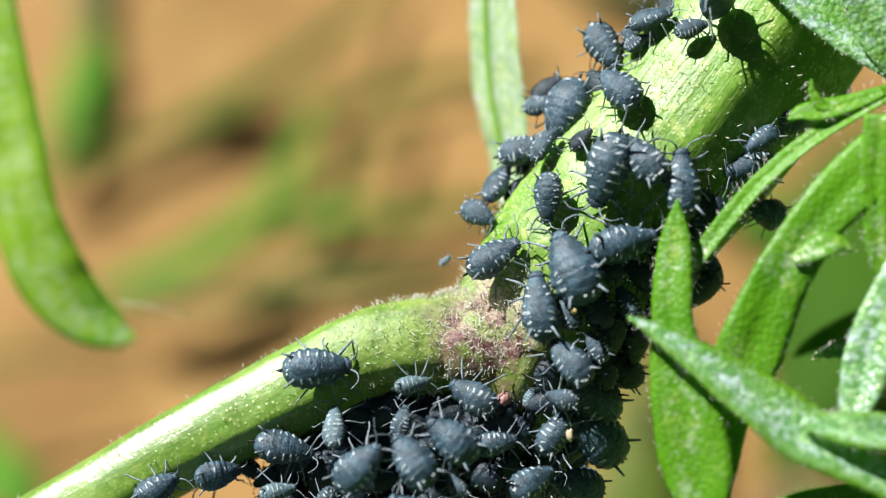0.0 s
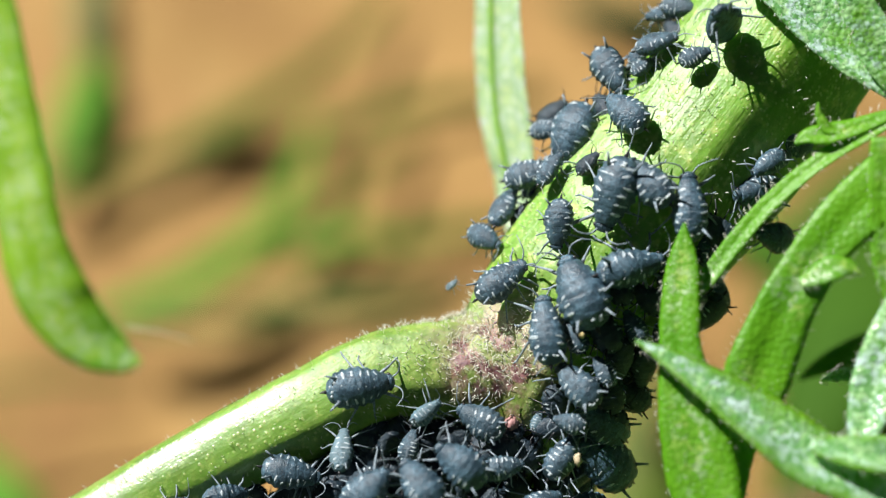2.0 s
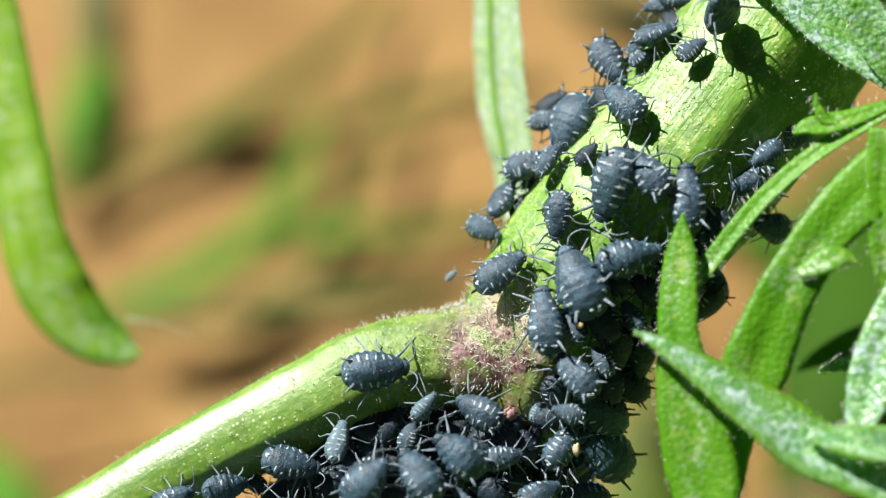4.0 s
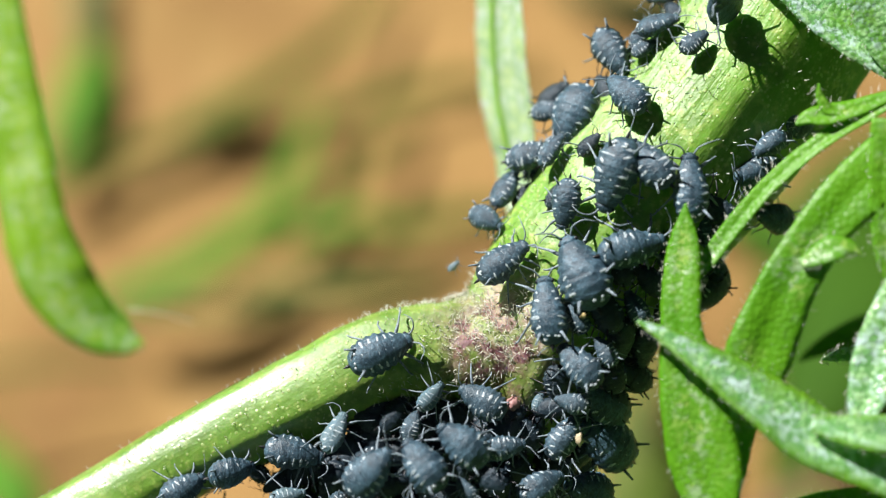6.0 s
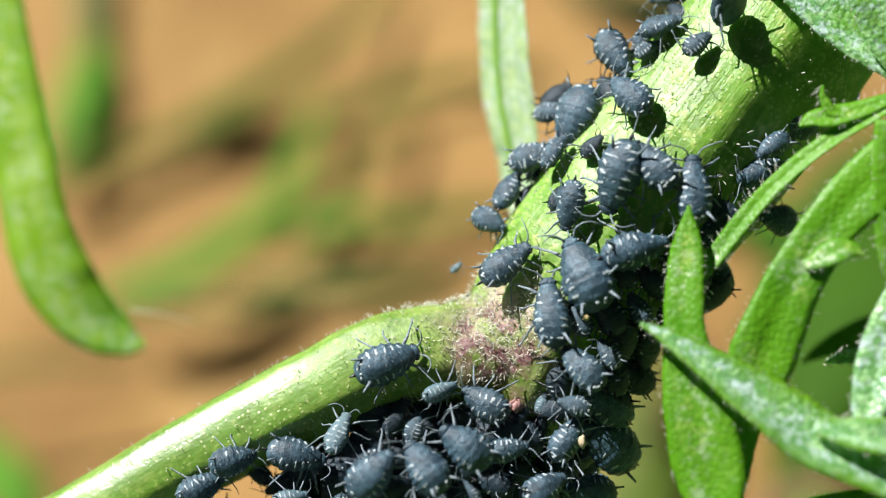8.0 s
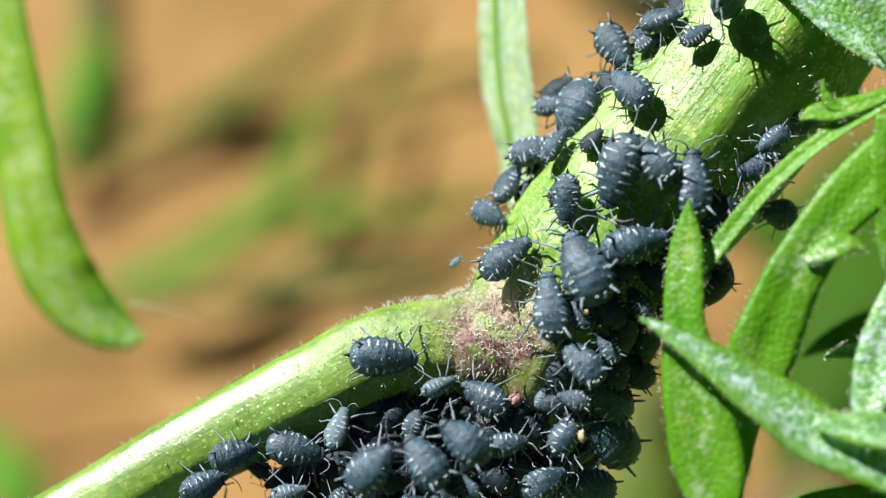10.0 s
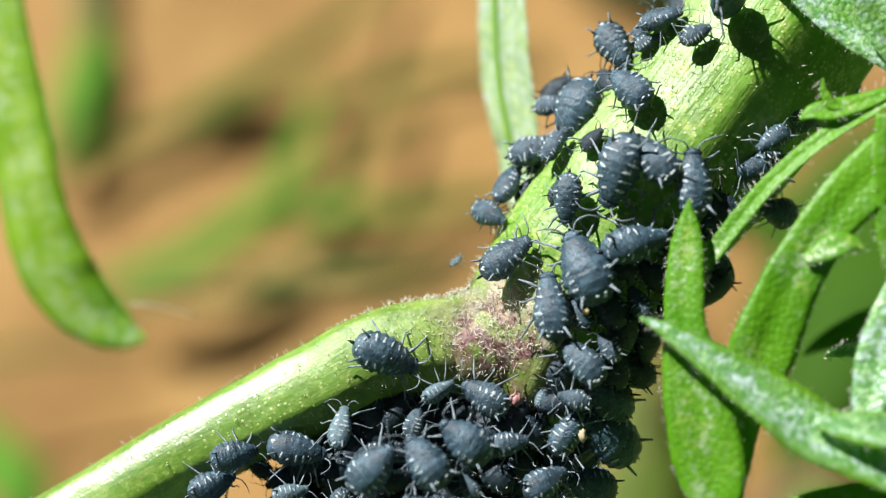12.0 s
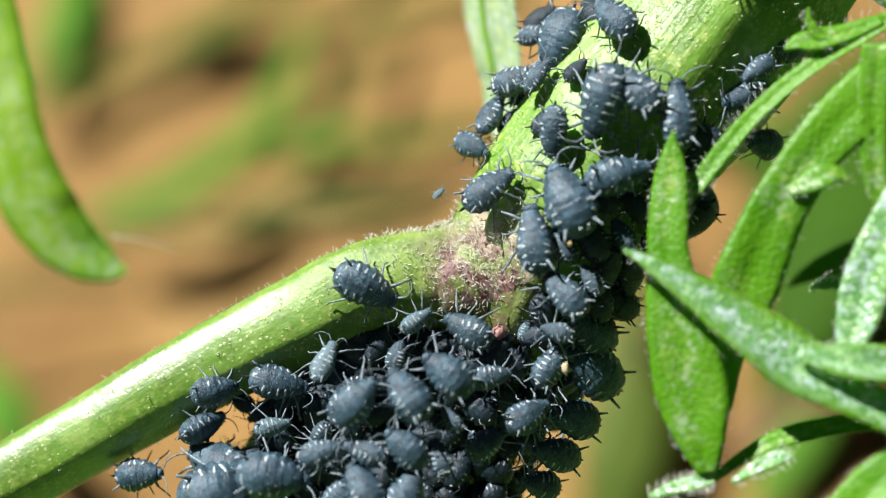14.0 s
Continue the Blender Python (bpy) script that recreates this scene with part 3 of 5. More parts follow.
leaf([(5.91, -5.20, -8.48, 0.09), (6.65, -5.20, -8.21, 0.21), (7.25, -5.20, -8.08, 0.21), (7.61, -5.20, -8.03, 0.11)],
     LEAF_WET, 0.2, "short pale bristly leaf lobe", 2, bristle=(0.1, 0.26))
leaf([(10.10, -6.20, -9.34, 0.35), (11.24, -6.30, -8.41, 0.65), (12.11, -6.30, -7.71, 0.67), (13.31, -6.20, -6.99, 0.44)],
     LEAF, 0.2, "broad leaf low on the plant", 1.5)
leaf([(1.86, 3.54, 10.69, 0.65), (2.00, 3.54, 8.91, 0.97), (2.10, 3.54, 6.78, 1.12), (2.21, 3.54, 5.17, 1.12), (2.43, 3.54, 3.57, 0.97), (2.66, 3.54, 1.97, 0.82), (2.98, 2.84, 0.37, 0.46), (3.68, 1.44, -1.01, 0.17)],
     LEAF_PALE, 0.3, "pale leaf behind the stem, bristly edge", 1.2, face=(-0.9, -0.7, 1.0), rib=RIB_DARK, rib_at=0.45, rib_width=0.1)
leaf([(-15.57, 7.04, 11.74, 0.56), (-15.05, 7.04, 9.09, 0.91), (-14.63, 7.04, 6.07, 1.17), (-14.16, 7.04, 3.05, 1.32), (-13.65, 7.04, 0.59, 1.36), (-12.83, 7.04, -1.21, 1.36), (-11.70, 7.04, -2.44, 0.98), (-10.62, 7.04, -3.05, 0.56), (-9.95, 7.04, -3.20, 0.09)],
     LEAF_YELLOW, -0.12, "curved leaf hanging down with a blunt tip", 0.6, face=(-0.6, -1, 0.4))


def petiole(rows, radius, label):
    """A thin stalk that carries leaves, through places of the plan."""
    bm = bmesh.new()
    path = [W(*p) for p in spline(rows, 8)]
    tube(bm, path, [radius * MM] * len(path), 10, 0.06)
    part("petiole", bm, BRANCH, plant, label)


petiole([(-15.57, 7.04, 11.18), (-16.15, 7.74, 14.75), (-11.17, 7.74, 19.14), (0.29, 4.94, 19.71), (10.41, 0.74, 14.55), (13.43, -0.66, 12.03)], 0.45, "thin stalk of the hanging leaf")
petiole([(1.74, 3.54, 10.34), (2.07, 3.89, 13.62), (3.49, 3.54, 16.74), (5.55, 2.84, 17.58)], 0.4, "thin stalk of the pale leaf")
petiole([(13.89, -1.36, 12.51), (15.79, -3.03, 8.82), (15.49, -3.49, 4.53), (15.15, -3.59, -0.14), (14.57, -3.96, -5.22), (14.00, -3.77, -8.80)], 0.6, "stalk that carries the lobed leaves")

# ---- aphids ----


def ball(bm, centre, radii, rings=8, sides=12, bend=None):
    """An egg shape; bend(x, y, z) may reshape its unit places."""
    vs = []
    for i in range(1, rings):
        a = math.pi * i / rings
        row = []
        for k in range(sides):
            b = 2 * math.pi * k / sides
            x, y, z = math.sin(a) * math.cos(b), math.cos(a), math.sin(a) * math.sin(b)
            if bend:
                x, y, z = bend(x, y, z)
            row.append(bm.verts.new((centre[0] + x * radii[0], centre[1] + y * radii[1], centre[2] + z * radii[2])))
        vs.append(row)
    ends = []
    for y in (1, -1):
        p = bend(0, y, 0) if bend else (0, y, 0)
        ends.append(bm.verts.new((centre[0] + p[0] * radii[0], centre[1] + p[1] * radii[1], centre[2] + p[2] * radii[2])))
    for a, b in zip(vs, vs[1:]):
        for k in range(sides):
            bm.faces.new((a[k], b[k], b[(k + 1) % sides], a[(k + 1) % sides]))
    for k in range(sides):
        bm.faces.new((ends[0], vs[0][k], vs[0][(k + 1) % sides]))
        bm.faces.new((ends[1], vs[-1][(k + 1) % sides], vs[-1][k]))


BODY = spline([(-0.50, 0.05), (-0.475, 0.125), (-0.41, 0.21), (-0.30, 0.275), (-0.17, 0.305), (-0.04, 0.298), (0.09, 0.265),
               (0.21, 0.218), (0.31, 0.168), (0.38, 0.12)], 3)
BELLY = 0.31


def back_at(y, a, fat, seed, out=0.0):
    """A place on an aphid's body at y along it and the angle a round it (a quarter turn is the middle of the back)."""
    r = float(np.interp(y, BODY[:, 0], BODY[:, 1])) * fat
    cx, cz = math.cos(a), math.sin(a)
    rz = 0.80 if cz > 0 else 0.5
    puck = 1 + 0.05 * noise.noise(Vector((cx * 1.6 + seed, y * 5, cz * 1.6))) + 0.02 * noise.noise(Vector((cx * 5 + seed, y * 16, cz * 5)))
    ring = 1 + (0.010 + 0.042 * math.exp(-(cz * 2.6) ** 2)) * math.cos(2 * math.pi * y / 0.118)
    k = puck * ring
    return Vector((cx * (r * k + out), y, BELLY + cz * (r * rz * k + out) - 0.05 * max(0, y)))


def wax_marks(bm, seed, fat, rows, inner, outer, chance):
    """Pairs of short white wax bars across the back, raised a little over the skin."""
    rnd = random.Random(seed * 7 + 1)
    for y0 in rows:
        for s in (-1, 1):
            if rnd.random() > chance:
                continue
            a1, a2 = inner + rnd.uniform(-0.06, 0.06), outer + rnd.uniform(-0.12, 0.08)
            if a2 - a1 > 0.5 and rnd.random() < 0.7:
                cut = rnd.uniform(0.35, 0.6)
                a1, a2 = rnd.choice(((a1, a1 + (a2 - a1) * cut), (a1 + (a2 - a1) * cut, a2), (a1 + 0.15, a2)))
            half, slant = rnd.uniform(0.013, 0.027), rnd.uniform(-0.03, 0.045)
            n, grid = 6, []
            for i in range(n + 1):
                t = i / n
                a = math.pi / 2 + s * (a1 + (a2 - a1) * t)
                w = half * (math.sin(math.pi * (0.12 + 0.76 * t)) ** 0.6) * (1 + 0.7 * noise.noise(Vector((t * 5 + seed, y0 * 20, s))))
                y = y0 - slant * t
                grid.append([bm.verts.new(back_at(y + w * u, a, fat, seed, o)) for u, o in ((-1, -0.003), (-0.5, 0.0018), (0.5, 0.0018), (1, -0.003))])
            for p, q in zip(grid, grid[1:]):
                for k in range(3):
                    bm.faces.new((p[k], p[k + 1], q[k + 1], q[k]))
    # short crumbs of wax along the edges of the segments
    for k in range(14 if chance > 0.5 else 2):
        y, a = 0.118 * rnd.randint(-3, 3) - 0.06 + rnd.uniform(-0.012, 0.012), math.pi / 2 + rnd.uniform(-1.15, 1.15)
        ball(bm, back_at(y, a, fat, seed, 0.0), (rnd.uniform(0.006, 0.016), rnd.uniform(0.004, 0.008), 0.005), 3, 5)
    # a cluster of spots on the rump
    for _ in range(4 if chance > 0.5 else 1):
        y, a = rnd.uniform(-0.45, -0.38), math.pi / 2 + rnd.uniform(-0.6, 0.6)
        c = back_at(y, a, fat, seed, 0.0)
        ball(bm, c, (rnd.uniform(0.022, 0.042), rnd.uniform(0.014, 0.026), 0.014), 5, 8)


def make_aphid(seed, skin_mat, limb_mat, fat=1.0, leg=1.0, label="", bars=(0.45, 1.0, 0.8)):
    """An aphid one unit long, head towards +y, standing on z = 0: abdomen, head, legs, feelers, cornicles and tail."""
    rnd = random.Random(seed)
    thing = empty("aphid", label, "aphid", "aphids on the plant")
    bm = bmesh.new()
    sides, rows = 24, []
    h0 = BELLY
    ys = spline([(y,) for y in BODY[:, 0]], 2)[:, 0]
    for y in ys:
        rows.append([bm.verts.new(back_at(y, 2 * math.pi * k / sides, fat, seed)) for k in range(sides)])
    for a, b in zip(rows, rows[1:]):
        for k in range(sides):
            bm.faces.new((a[k], a[(k + 1) % sides], b[(k + 1) % sides], b[k]))
    bm.faces.new(rows[0][::-1])
    bm.faces.new(rows[-1])
    abdomen = part("abdomen", bm, skin_mat, thing)
    bm = bmesh.new()
    wax_marks(bm, seed, fat, [0.118 * k - 0.36 for k in range(5 if bars[2] < 0.9 else 6)], *bars)
    tagged(part("wax_bloom", bm, WAX, abdomen, "white wax bars"), kind="stuff")

    bm = bmesh.new()
    ball(bm, (0, 0.40, h0 - 0.03), (0.125, 0.09, 0.085), 8, 12)
    head = part("head", bm, skin_mat, thing)
    for s in (-1, 1):
        bm = bmesh.new()
        ball(bm, (s * 0.105, 0.41, h0 - 0.01), (0.028, 0.03, 0.03), 6, 8)
        part("eye", bm, BLACK, head, "dark bead-like eye")
    bm = bmesh.new()
    ball(bm, (0, -0.52, h0 + 0.02), (0.045, 0.085, 0.035), 6, 8, lambda x, y, z: (x * (0.6 + 0.4 * y), y, z))
    part("cauda", bm, BLACK, thing, "short black tail")
    for s in (-1, 1):
        bm = bmesh.new()
        base = Vector((s * 0.17 * fat, -0.34, h0 + 0.13))
        tip = base + Vector((s * rnd.uniform(0.05, 0.1), -rnd.uniform(0.12, 0.17), rnd.uniform(0.07, 0.12)))
        tube(bm, [base, base.lerp(tip, 0.5), tip], [0.026, 0.018, 0.014], 7)
        part("cornicle", bm, limb_mat, thing, "dark tube on the rump")
    # feelers
    for s in (-1, 1):
        bm = bmesh.new()
        b = Vector((s * 0.06, 0.46, h0 + 0.01))
        out, back = rnd.uniform(0.1, 0.24), rnd.uniform(-0.25, 0.15)
        pts = spline([b, b + Vector((s * 0.07, 0.09, 0.05)), b + Vector((s * (0.12 + out * 0.5), 0.16 + back * 0.3, 0.10)),
                      b + Vector((s * (0.16 + out), 0.22 + back, 0.06 + rnd.uniform(-0.06, 0.12)))], 4)
        tube(bm, pts, list(np.linspace(0.015, 0.006, len(pts))), 5)
        part("antenna", bm, limb_mat, thing)
    # legs: thigh up and out, shin down to the ground, small foot
    for s in (-1, 1):
        for y0, dy, reach in ((0.26, 0.30, 0.42), (0.14, 0.02, 0.40), (0.02, -0.34, 0.50)):
            bm = bmesh.new()
            hip = Vector((s * 0.11, y0, h0 - 0.10))
            fx, fy = 0.86 * reach * leg * rnd.uniform(0.85, 1.15), dy * leg + rnd.uniform(-0.08, 0.08)
            foot = hip + Vector((s * fx, fy, 0))
            foot.z = 0.0
            knee = hip.lerp(foot, 0.48) + Vector((0, 0, 0.10 + rnd.uniform(-0.03, 0.05)))
            toe = foot + Vector((s * 0.05, 0.03 * (1 if dy > 0 else -1), 0.0))
            tube(bm, [hip, hip.lerp(knee, 0.5) + Vector((0, 0, 0.015)), knee, knee.lerp(foot, 0.08), knee.lerp(foot, 0.5), foot, toe],
                 [0.023, 0.028, 0.022, 0.018, 0.015, 0.014, 0.010], 6)
            part("leg", bm, limb_mat, thing)["hip"] = tuple(hip)
    return thing


def stand(on, x, z, heading, length, lift=0.0, pitch=0.0, roll=0.0):
    """The pose of an aphid of that length (mm) on the stem or the branch, its head turned by heading (degrees from +x) on the skin."""
    p, n = skin(on, x, z)
    n = Vector(upright(n))
    f = Vector((math.cos(radians(heading)), 0, math.sin(radians(heading))))
    f = f - n * f.dot(n)
    if f.length < 0.15:
        f = f + Vector((0, -0.3, 0)) - n * (Vector((0, -0.3, 0)).dot(n))
    f.normalize()
    r = f.cross(n)
    m = Matrix((r, f, n)).transposed().to_4x4()
    m.translation = (Vector(p) + n * lift) * MM
    return PLAN @ m @ pose(0, 0, 0, pitch - 9, roll, 0) @ Matrix.Scale(length * MM, 4)


def rest(x, y, z, heading, length, back):
    """The pose of an aphid whose body's middle lies at a place of the plan, on top of others, its back turned that way."""
    n = Vector(back).normalized()
    f = Vector((math.cos(radians(heading)), 0, math.sin(radians(heading))))
    f = (f - n * f.dot(n)).normalized()
    m = Matrix((f.cross(n), f, n)).transposed().to_4x4()
    m.translation = (Vector((x, y, z)) - n * (0.3 * length)) * MM
    return PLAN @ m @ Matrix.Scale(length * MM, 4)


LABEL = {
    "adult": "blue-black adult aphid with waxy dust, on the stem",
    "dusky": "plain black aphid with thin black legs, on the stem",
    "dusted": "slate-blue aphid with white dashes along its sides, on the stem",
    "slim": "slender blue-black aphid with dusty bars, on the stem",
    "barred": "black aphid with rows of white wax bars, on the stem",
    "nymph": "small grey-black aphid nymph with pale bars, on the stem",
    "pale": "small pale grey-green dusty aphid nymph, on the stem",
}
MODELS = {
    "adult": [make_aphid(s, SKIN_ADULT, LIMB, 1.06, 0.85, LABEL["adult"], (0.68, 1.06, 0.85)) for s in (11, 12, 13, 14)],
    "dusky": [make_aphid(s, SKIN_SHADED, BLACK, 1.0, 0.9, LABEL["dusky"], (0.7, 1.1, 0.25)) for s in (61, 62, 63)],
    "dusted": [make_aphid(71, SKIN_ADULT, LIMB, 0.95, 0.85, LABEL["dusted"], (0.62, 1.0, 0.95))],
    "slim": [make_aphid(s, SKIN_ADULT, LIMB, 0.84, 0.9, LABEL["slim"], (0.5, 1.05, 0.95)) for s in (51, 52, 53)],
    "barred": [make_aphid(s, SKIN_BARRED, LIMB, 0.93, 0.85, LABEL["barred"], (0.52 if s < 23 else 0.25, 1.06, 0.95)) for s in (21, 22, 23, 24)],
    "nymph": [make_aphid(s, SKIN_NYMPH, LIMB, 1.0, 1.1, LABEL["nymph"], (0.3, 1.1, 0.88)) for s in (31, 32, 33)],
    "pale": [make_aphid(s, SKIN_PALE, LIMB, 0.82, 1.15, LABEL["pale"], (0.15, 1.0, 0.95)) for s in (41, 42)],
}
USED = {}
PLACE = {"stem": "on the stem", "branch": "on the side branch", "shoot": "in the crowded colony", "colony": "in the crowded colony"}


def aphid(kind, on, x, z, heading, length, lift=0.0, pitch=0.0, roll=0.0):
    """One more aphid with its feet on the skin."""
    return one_more(kind, on, stand(on, x, z, heading, length, lift, pitch, roll))


def perch(kind, on, x, y, z, heading, length, back):
    """One more aphid, on the flank or on top of others."""
    return one_more(kind, on, rest(x, y, z, heading, length, back))


def one_more(kind, on, m):
    """The first of each model is the model itself."""
    i = USED.get(kind, 0)
    USED[kind] = i + 1
    models = MODELS[kind]
    ob = models[i] if i < len(models) else copy_thing(models[i % len(models)], m)
    ob.matrix_world = m
    return tagged(ob, LABEL[kind].replace("on the stem", PLACE[on]))


perch("barred", "stem", 4.93, -0.98, 5.68, -57, 1.72, (-0.4, -0.85, 0.33))
aphid("barred", "stem", 6.35, 6.14, 19, 1.31, 0.00, 0, -20)
aphid("nymph", "stem", 5.90, 5.64, 30, 0.83)
perch("adult", "stem", 7.83, -3.32, 6.80, 135, 1.75, (-0.6, 0.5, 0.62))
climber = aphid("nymph", "stem", 7.13, 5.72, 40, 0.98)
perch("nymph", "stem", 6.93, -0.97, 7.54, -19, 1.15, (-0.42, -0.85, 0.31))
aphid("adult", "stem", 5.36, 4.25, 136, 1.56, 0.00, 12)
perch("adult", "stem", 3.81, -0.98, 3.81, -109, 2.11, (-0.4, -0.85, 0.34))
perch("barred", "stem", 3.14, -0.40, 4.04, -7, 1.13, (-0.5, -0.8, 0.35))
perch("barred", "stem", 2.60, -0.97, 2.72, 8, 1.57, (-0.4, -0.85, 0.33))
aphid("barred", "stem", 1.83, 1.76, 91, 1.48)
perch("adult", "stem", 1.31, -0.97, 0.86, -30, 1.17, (-0.43, -0.85, 0.29))
swayer = aphid("barred", "stem", 3.62, 1.23, -100, 1.48)
aphid("barred", "stem", 4.92, 2.02, -109, 2.2)
aphid("barred", "stem", 5.81, 2.27, 133, 1.78, 0.10)
aphid("slim", "stem", 6.80, 1.65, 91, 1.99)
turner = aphid("barred", "stem", 1.89, -0.52, 38, 1.75)
aphid("adult", "stem", 3.92, -0.73, 114, 2.24)
aphid("slim", "stem", 5.14, 0.04, 12, 2.04)
aphid("slim", "stem", 3.00, -1.80, 97, 2.01)
aphid("nymph", "stem", 3.74, -1.92, 122, 1.05)
perch("barred", "stem", 3.78, -3.60, -3.19, 133, 1.63, (-0.1, -1, 0.25))
perch("nymph", "stem", 4.54, -3.20, -2.84, 122, 0.97, (0.1, -1, 0.2))
perch("nymph", "stem", 3.58, -3.40, -4.25, 164, 0.99, (0, -1, 0.3))
aphid("pale", "stem", 2.72, -4.30, 70, 0.70)
perch("nymph", "stem", 5.40, -3.00, -1.62, 116, 1.07, (0.1, -1, 0.2))
perch("pale", "stem", 0.36, -1.01, -0.49, 37, 0.43, (-0.45, -0.85, 0.26))
perch("adult", "stem", 8.94, -2.20, 2.12, -177, 1.76, (0.55, -0.8, -0.1))
perch("nymph", "stem", 9.92, -2.00, 3.80, 77, 0.91, (0.55, -0.8, -0.1))
perch("adult", "stem", 10.08, -1.70, 3.56, -175, 1.35, (0.55, -0.8, -0.1))
perch("adult", "stem", 11.78, -0.60, 4.65, 70, 1.25, (0.55, -0.8, -0.1))
perch("adult", "stem", 9.64, -1.00, 0.90, 170, 1.40, (0.55, -0.8, -0.1))
perch("adult", "stem", 7.98, -1.00, -0.77, 100, 1.34, (0.55, -0.8, -0.1))
perch("adult", "stem", 7.57, -2.00, 0.68, 106, 1.36, (0.55, -0.8, -0.1))
perch("nymph", "stem", 8.14, -1.80, 1.40, 95, 0.83, (0.55, -0.8, -0.1))
walker = aphid("dusted", "branch", -1.70, -2.95, 25, 1.97)
creeper = aphid("pale", "branch", -0.25, -3.79, 55, 1.05, 0.7)
perch("nymph", "colony", 1.13, -2.90, -4.23, 151, 1.53, (-0.2, -1, 0.01))
perch("barred", "colony", 3.42, -3.00, -5.22, 57, 1.46, (-0.09, -1, 0.04))
perch("nymph", "colony", -0.83, -2.60, -4.96, 76, 0.97, (-0.31, -1, 0.17))
perch("adult", "colony", -0.51, -4.20, -5.85, 122, 1.74, (0.25, -1, 0.39))
perch("adult", "colony", 0.56, -4.00, -5.31, 142, 1.71, (0.15, -1, 0.07))
perch("barred", "colony", 1.76, -3.30, -5.49, 12, 1.25, (-0, -1, 0.1))
perch("adult", "colony", -1.95, -4.00, -6.07, 45, 1.74, (-0.24, -1, 0.01))
waver = perch("pale", "colony", -2.85, -2.90, -5.12, 81, 1.31, (-0.21, -1, 0.46))
perch("barred", "branch", -4.14, -2.20, -5.78, -9, 1.75, (0.19, -1, 0.39))
feeder = aphid("adult", "branch", -6.00, -6.05, 0, 1.41)
straggler = aphid("adult", "branch", -7.32, -6.70, 30, 1.47)
perch("pale", "colony", -4.30, -2.60, -6.94, 12, 1.08, (0.17, -1, 0.06))
perch("barred", "colony", -2.90, -3.80, -7.49, 18, 1.35, (-0.15, -1, 0.29))
perch("barred", "colony", -1.65, -4.00, -7.44, 159, 1.31, (0.13, -1, 0.42))
perch("adult", "colony", -0.57, -4.10, -7.31, 139, 1.51, (0.22, -1, -0))
perch("barred", "colony", 0.35, -4.00, -7.59, 110, 1.12, (0.04, -1, 0.32))
perch("nymph", "colony", 0.68, -3.80, -6.59, 126, 0.86, (-0.02, -1, 0.05))
perch("adult", "colony", 1.64, -3.10, -7.35, 31, 1.28, (-0.04, -1, -0))
perch("barred", "colony", 2.78, -3.20, -6.57, 33, 1.59, (0.26, -1, 0.43))
perch("adult", "colony", -4.17, -3.90, -8.12, -8, 2.04, (0.01, -1, 0.12))
perch("adult", "colony", -5.54, -2.90, -8.75, 10, 2.81, (0.24, -1, 0.26))
perch("adult", "colony", -1.75, -4.20, -8.38, 114, 1.58, (0.22, -1, 0.42))
perch("adult", "colony", -0.55, -4.10, -8.52, 61, 1.47, (-0.02, -1, 0.18))
perch("adult", "colony", -2.46, -3.80, -8.78, -142, 1.35, (0.04, -1, 0.19))
perch("adult", "branch", -8.22, -1.40, -8.48, 3, 1.48, (-0.25, -1, 0.12))
perch("nymph", "colony", -3.00, -2.60, -7.19, -133, 0.90, (0.18, -1, -0.03))
perch("adult", "colony", -5.94, -1.70, -8.19, 152, 2.21, (-0.32, -1, 0.29))
perch("adult", "colony", 4.14, -2.20, -6.81, 163, 1.74, (0.55, -0.8, -0.1))
perch("barred", "colony", 3.61, -2.20, -7.81, 164, 1.73, (0.55, -0.8, -0.1))
perch("adult", "colony", 4.70, -1.70, -5.51, 150, 2.22, (0.55, -0.8, -0.1))
perch("adult", "colony", 4.57, -1.90, -4.34, 149, 2.05, (0.55, -0.8, -0.1))
perch("adult", "colony", 5.17, -1.50, -3.46, 154, 1.67, (0.55, -0.8, -0.1))
perch("nymph", "colony", 3.20, -2.00, -8.71, 162, 1.39, (0.55, -0.8, -0.1))
perch("adult", "stem", 5.52, -1.40, -2.97, 140, 1.27, (0.55, -0.8, -0.1))
perch("slim", "stem", 5.75, -0.60, 5.77, 40, 1.21, (-0.45, -0.8, 0.3))
perch("dusky", "stem", 6.84, -1.00, 6.75, 131, 1.23, (-0.45, -0.8, 0.3))
perch("dusky", "stem", 4.82, -0.80, 4.64, 133, 1.23, (-0.45, -0.8, 0.3))
perch("dusky", "stem", 3.65, -1.00, 2.34, 42, 1.07, (-0.45, -0.8, 0.3))
perch("slim", "stem", 2.86, -0.20, 2.62, 58, 1.33, (-0.45, -0.8, 0.3))
perch("dusky", "stem", 2.52, -0.60, 1.58, 46, 1.14, (-0.45, -0.8, 0.3))
perch("dusky", "stem", 3.33, -0.10, 4.53, 37, 1.14, (-0.45, -0.8, 0.3))
perch("slim", "stem", 6.50, -0.40, 7.44, -183, 1.10, (-0.45, -0.8, 0.3))
perch("slim", "stem", 10.01, -1.90, 3.75, -119, 1.15, (0.5, -0.85, 0))
perch("nymph", "stem", 9.54, -2.00, 3.12, -164, 1.00, (0.5, -0.85, 0))
perch("dusky", "stem", 11.62, -0.60, 4.60, -141, 1.04, (0.5, -0.85, 0))
perch("slim", "stem", 8.82, -2.30, 2.24, -155, 1.45, (0.5, -0.85, 0))
perch("dusky", "colony", -5.34, -1.10, -6.44, 156, 0.87, (-0.18, -1, 0.1))
perch("dusky", "colony", -4.81, -1.10, -6.76, -144, 0.86, (-0.15, -1, 0.1))
